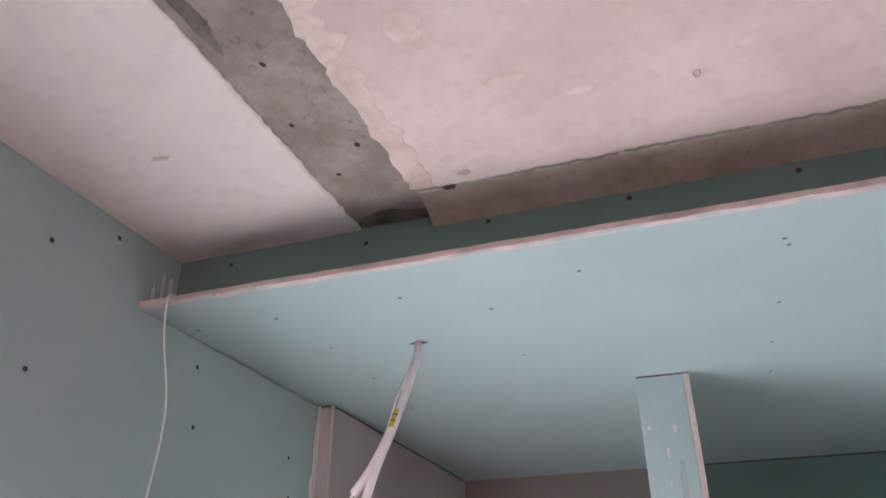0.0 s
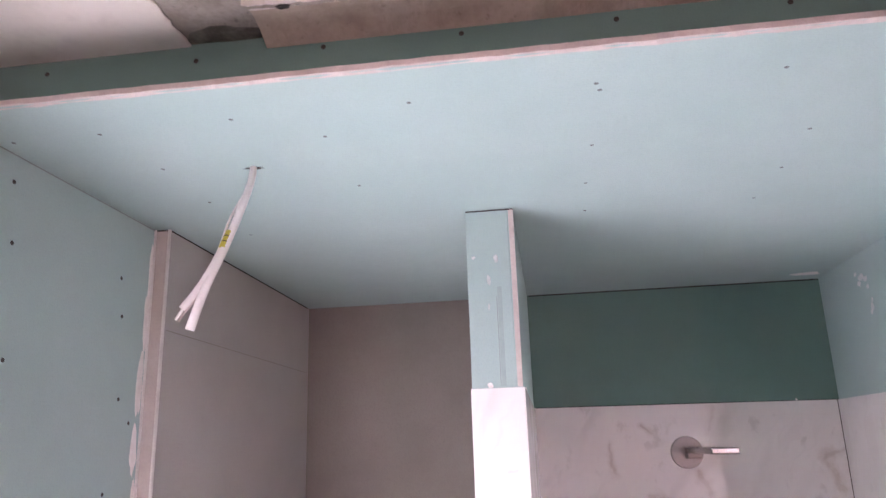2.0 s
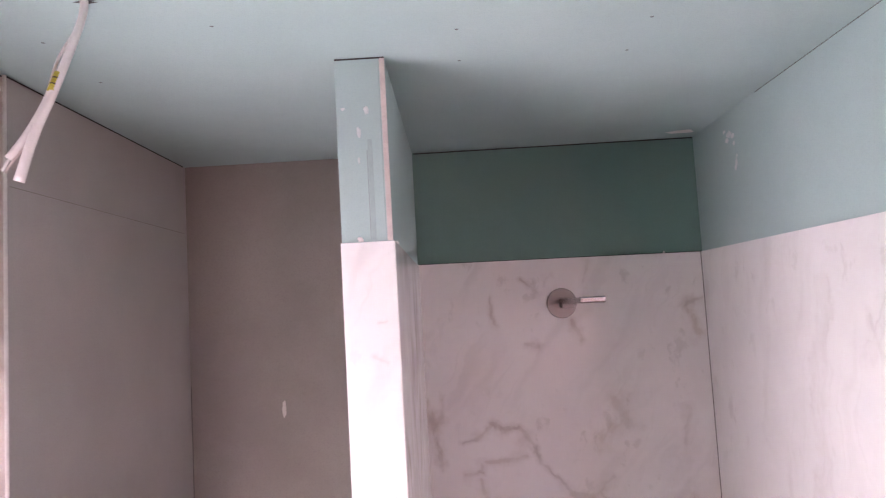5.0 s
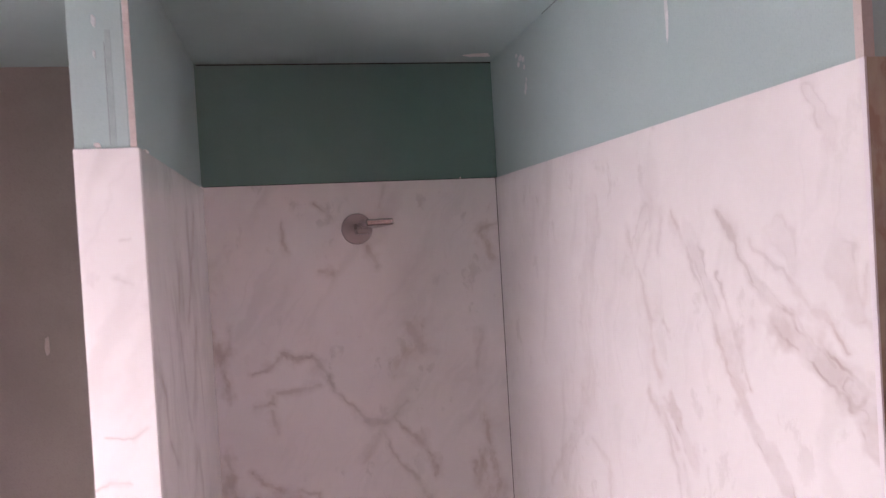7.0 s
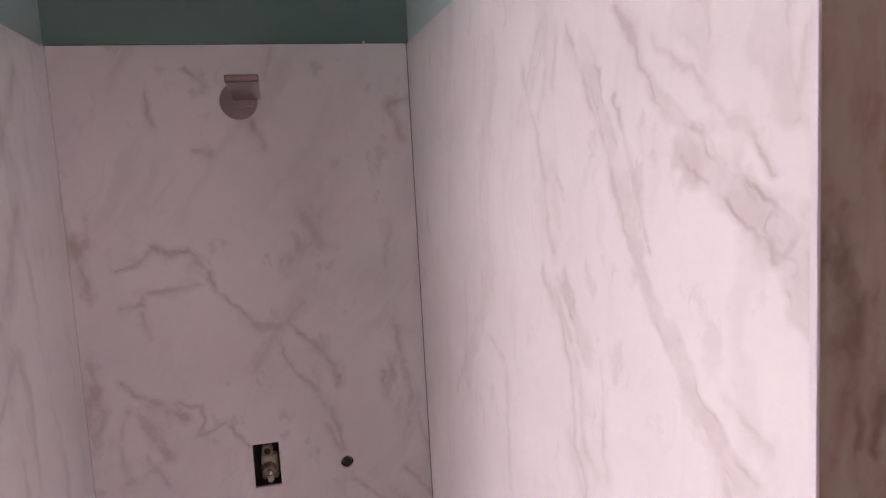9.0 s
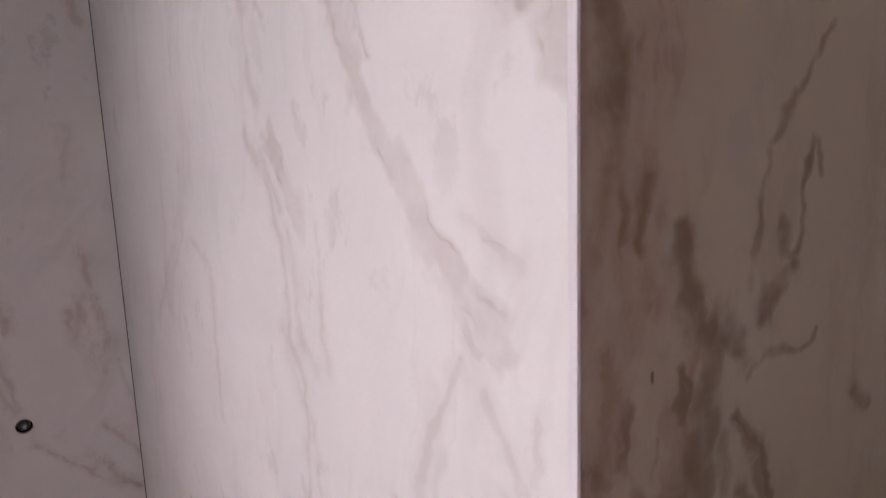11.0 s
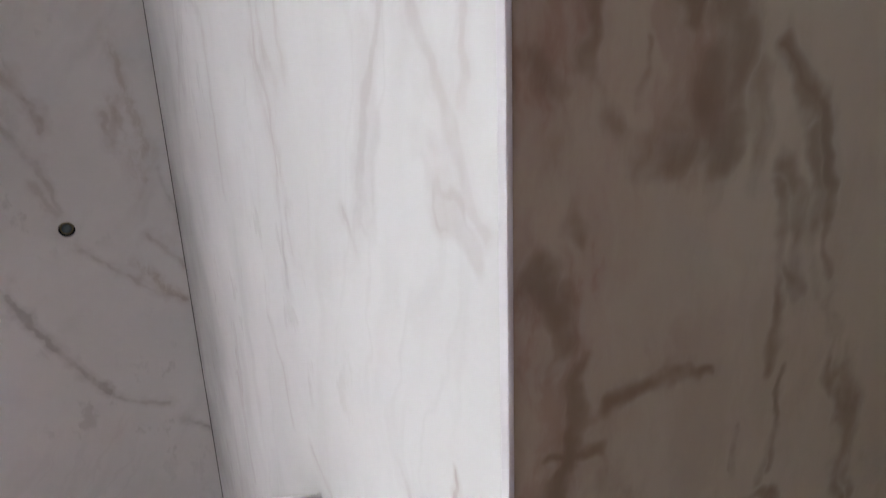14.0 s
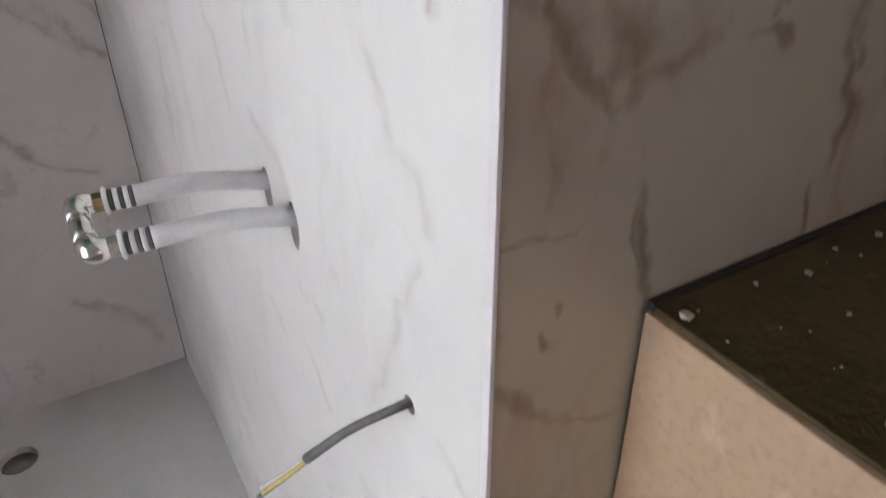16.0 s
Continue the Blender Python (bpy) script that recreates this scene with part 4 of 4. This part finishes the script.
part("socket", rod((0.7315, B + 0.045, 1.066), (0.7315, B + 0.012, 1.066), 0.0135, 18), brass, outlet, "", True)
part("plug", rod((0.7315, B + 0.013, 1.066), (0.7315, B + 0.008, 1.066), 0.010, 12), screw_dull, outlet, "", True)

# looped water pipes
loop = thing("pipe_loop", (R, 1.31, 1.01), "two pale plastic pipes joined by a nickel test loop", "pipe")
ends = []
for (y, z), (ey, ez) in zip(PIPES, ((1.360, 1.027), (1.298, 1.016))):
    a, b = Vector((R + 0.035, y, z - 0.003)), Vector((0.825, ey, ez))
    mid = (a + b) / 2 + Vector((-0.004, 0, 0.009))
    part("pipe", tube([a, mid, b - (b - mid).normalized() * 0.018], lambda t: 0.0088 + 0.0006 * t, 16), pex, loop, "pale grey plastic pipe", True)
    d = (b - mid).normalized()
    for k in range(3):
        c = b - d * (0.016 - 0.0085 * k)
        part("crimp_ring", tube([c - d * 0.0021, c - d * 0.001, c + d * 0.001, c + d * 0.0021], lambda t: 0.0088 + 0.0011 * math.sin(math.pi * t), 18, steps=1), rubber, loop, "dark crimp ring", True)
    for k in range(2):
        c = b - d * (0.0118 - 0.0085 * k)
        part("sleeve", rod(c - d * 0.0021, c + d * 0.0021, 0.0096, 18), pex_white, loop, "white sleeve", True)
    part("collar", tube([b + d * 0.0032, b + d * 0.0042, b + d * 0.0062, b + d * 0.0072], lambda t: 0.0100 + 0.0028 * math.sin(math.pi * t), 22, steps=1), pex_white, loop, "white flared collar", True)
    part("nut", rod(b + d * 0.0074, b + d * 0.015, 0.0090, 8), brass if y > 1.3 else nickel, loop)
    ends.append(b + d * 0.015)
e0, e1 = ends
out = Vector((-0.0145, 0, 0))


def bead(t):
    return 0.0074 + 0.0036 * math.sin(math.pi * min(1.0, t * 1.05)) ** 0.8


for near_end, far_end in ((e0, e1), (e1, e0)):
    elbow = part("elbow", tube([near_end, near_end + out * 0.7, near_end + out + (far_end - near_end) * 0.10, near_end + out + (far_end - near_end) * 0.27], bead, 18), nickel, loop, "shiny nickel elbow", True)
    c, d = near_end + out + (far_end - near_end) * 0.27, (far_end - near_end).normalized()
    part("rim", tube([c - d * 0.0018, c - d * 0.0006, c + d * 0.0006, c + d * 0.0018], lambda t: 0.0082 + 0.0016 * math.sin(math.pi * t), 18, steps=1), nickel, elbow, "", True)
g = e1 - e0
part("joiner", tube([e0 + out + g * 0.28, e0 + out + g * 0.40, e0 + out + g * 0.60, e0 + out + g * 0.72], lambda t: 0.0060 + 0.0034 * math.sin(math.pi * t), 18), nickel, loop, "", True)

# grey electric lead below the pipes
lead = thing("electric_lead", (R, 1.069, 0.963), "grey electric lead with a yellow earth core", "cable")
part("sheath", tube([(R + 0.03, 1.069, 0.966), (R - 0.012, 1.074, 0.960), (0.918, 1.095, 0.935), (0.893, 1.122, 0.895)], lambda t: 0.0042 - 0.0008 * math.sin(math.pi * t), 10), wire_grey, lead, "grey sheath", True)
for name, mat, o in (("earth_core", wire_gold, (0.0, -0.003, 0.002)), ("core", pex, (0.001, 0.003, -0.001)), ("core", wire_grey, (-0.002, 0.0, -0.003))):
    o = Vector(o)
    part(name, tube([Vector((0.895, 1.120, 0.897)) + o * 0.4, Vector((0.880, 1.138, 0.870)) + o, Vector((0.862, 1.160, 0.838)) + o * 1.6], 0.0021, 8), mat, lead, "", True)

# white leads hanging from the soffit
hang = thing("ceiling_lead", (-0.29, 1.249, C), "white electric leads hanging from a hole in the soffit", "cable")
part("lead", tube([(-0.290, 1.249, C + 0.02), (-0.287, 1.240, 2.465), (-0.290, 1.212, 2.405), (-0.306, 1.192, 2.335), (-0.329, 1.183, 2.272), (-0.348, 1.181, 2.212)], lambda t: 0.0040 + 0.0030 * t, 10, flat=0.7), cable_white, hang, "white flat lead", True)
part("lead", tube([(-0.293, 1.249, C + 0.02), (-0.291, 1.240, 2.460), (-0.297, 1.214, 2.398), (-0.312, 1.194, 2.330), (-0.338, 1.184, 2.275), (-0.361, 1.181, 2.243)], lambda t: 0.0036 + 0.0026 * t, 10, flat=0.7), cable_white, hang, "white flat lead", True)
part("thin_core", tube([(-0.296, 1.236, 2.44), (-0.306, 1.205, 2.385), (-0.319, 1.192, 2.325), (-0.350, 1.183, 2.262), (-0.371, 1.181, 2.228)], 0.0020, 8), cable_white, hang, "thin white core", True)
part("thin_core", tube([(-0.312, 1.192, 2.325), (-0.335, 1.184, 2.268), (-0.358, 1.180, 2.236), (-0.364, 1.178, 2.224)], 0.0016, 8), gypsum_core, hang, "thin pinkish core", True)
tape = part("tape", tube([(-0.3020, 1.200, 2.362), (-0.3090, 1.193, 2.335)], 0.0068, 14, steps=1), tag_yellow, hang, "yellow marker tape", True)
for k in range(2):
    c = Vector((-0.3020, 1.200, 2.362)).lerp(Vector((-0.3090, 1.193, 2.335)), 0.33 + 0.33 * k)
    d = Vector((-0.007, -0.009, -0.032)).normalized() * 0.0014
    part("mark", tube([c - d * 0.6, c + d * 0.6], 0.0070, 14, steps=1), ink_black, tape, "", True)
bm = bmesh.new()
vs = [bm.verts.new((-0.290 + (0.010 + 0.006 * ((k * 5) % 3)) * math.cos(a) * 0.9, 1.250 + 0.007 * math.sin(a), C - 0.0007)) for k, a in enumerate(2 * math.pi * k / 14 for k in range(14))]
bm.faces.new(vs)
part("torn_hole", bm, dark_void, hang, "torn dark hole")

# thin white cable over the lip
thin = thing("thin_cable", (-0.556, LIP, C + 0.012), "thin white cable hanging over the soffit edge", "cable")
part("cord", tube([(-0.552, FAS - 0.01, C + 0.03), (-0.560, LIP + 0.02, C + 0.0125), (-0.563, LIP - 0.004, C + 0.008), (-0.552, 0.968, 2.43), (-0.524, 0.962, 2.33), (-0.524, 0.960, 2.245), (-0.538, 0.960, 2.165), (-0.585, 0.962, 2.132), (-0.607, 0.955, 2.02), (-0.606, 0.94, 1.86), (-0.605, 0.93, 1.55)], 0.00145, 8), cable_white, thin, "", True)

# boxed-in unit against the end face
unit = thing("boxed_unit", (1.5, 0.78, 0.0), "tan board casing with a dirty dark top", "cabinet")
BX, BZ, BY = 1.060, 1.066, 0.60
part("side_panel", box((BX, BY, 0.0), (BX + 0.016, E - 0.003, BZ - 0.001), 0.0015), tan_board, unit, "tan board side")
part("front_panel", box((BX + 0.0165, BY, 0.0), (XR - 0.01, BY + 0.016, BZ - 0.001), 0.0015), tan_board, unit)
part("top", box((BX + 0.003, BY + 0.003, BZ), (XR - 0.01, E - 0.007, BZ + 0.004), 0.001), dark_top, unit, "dark dusty top board")
# solid dark bar puts the shadow line behind the top into colour
part("back_gap", box((BX + 0.003, E - 0.0068, BZ - 0.02), (XR - 0.012, E - 0.0012, BZ + 0.0055)), dark_void, unit, "dark strip filling the gap along the wall")
rnd = random.Random(21)


def crumb_shape(bm, x, y, r):
    got = bmesh.ops.create_icosphere(bm, subdivisions=1, radius=r)["verts"]
    for v in got:
        v.co *= 1 + rnd.uniform(-0.35, 0.3)
        v.co.z *= 0.7
    bmesh.ops.translate(bm, verts=got, vec=(x, y, BZ + 0.004 + r * 0.45))
    return bm


for x, y, r in ((1.0705, 0.951, 0.0048), (1.186, 0.872, 0.010), (1.130, 0.952, 0.0022), (1.166, 0.943, 0.0025), (1.205, 0.952, 0.002), (1.245, 0.948, 0.0028), (1.150, 0.905, 0.0018), (1.12, 0.86, 0.002), (1.22, 0.90, 0.0022), (1.10, 0.79, 0.002)):
    tagged(link("plaster_crumb", crumb_shape(bmesh.new(), x, y, r), crumb), "pale crumb of plaster on the dark top", "debris", "crumbs on the casing")
bm = bmesh.new()
for i in range(40):
    crumb_shape(bm, rnd.uniform(BX + 0.01, BX + 0.30), E - 0.012 - 0.25 * rnd.random() ** 1.8, rnd.choice((0.0006, 0.0008, 0.001, 0.0014)))
tagged(link("dust_crumbs", bm, crumb), "scattered plaster dust on the dark top", "debris", kind="stuff")
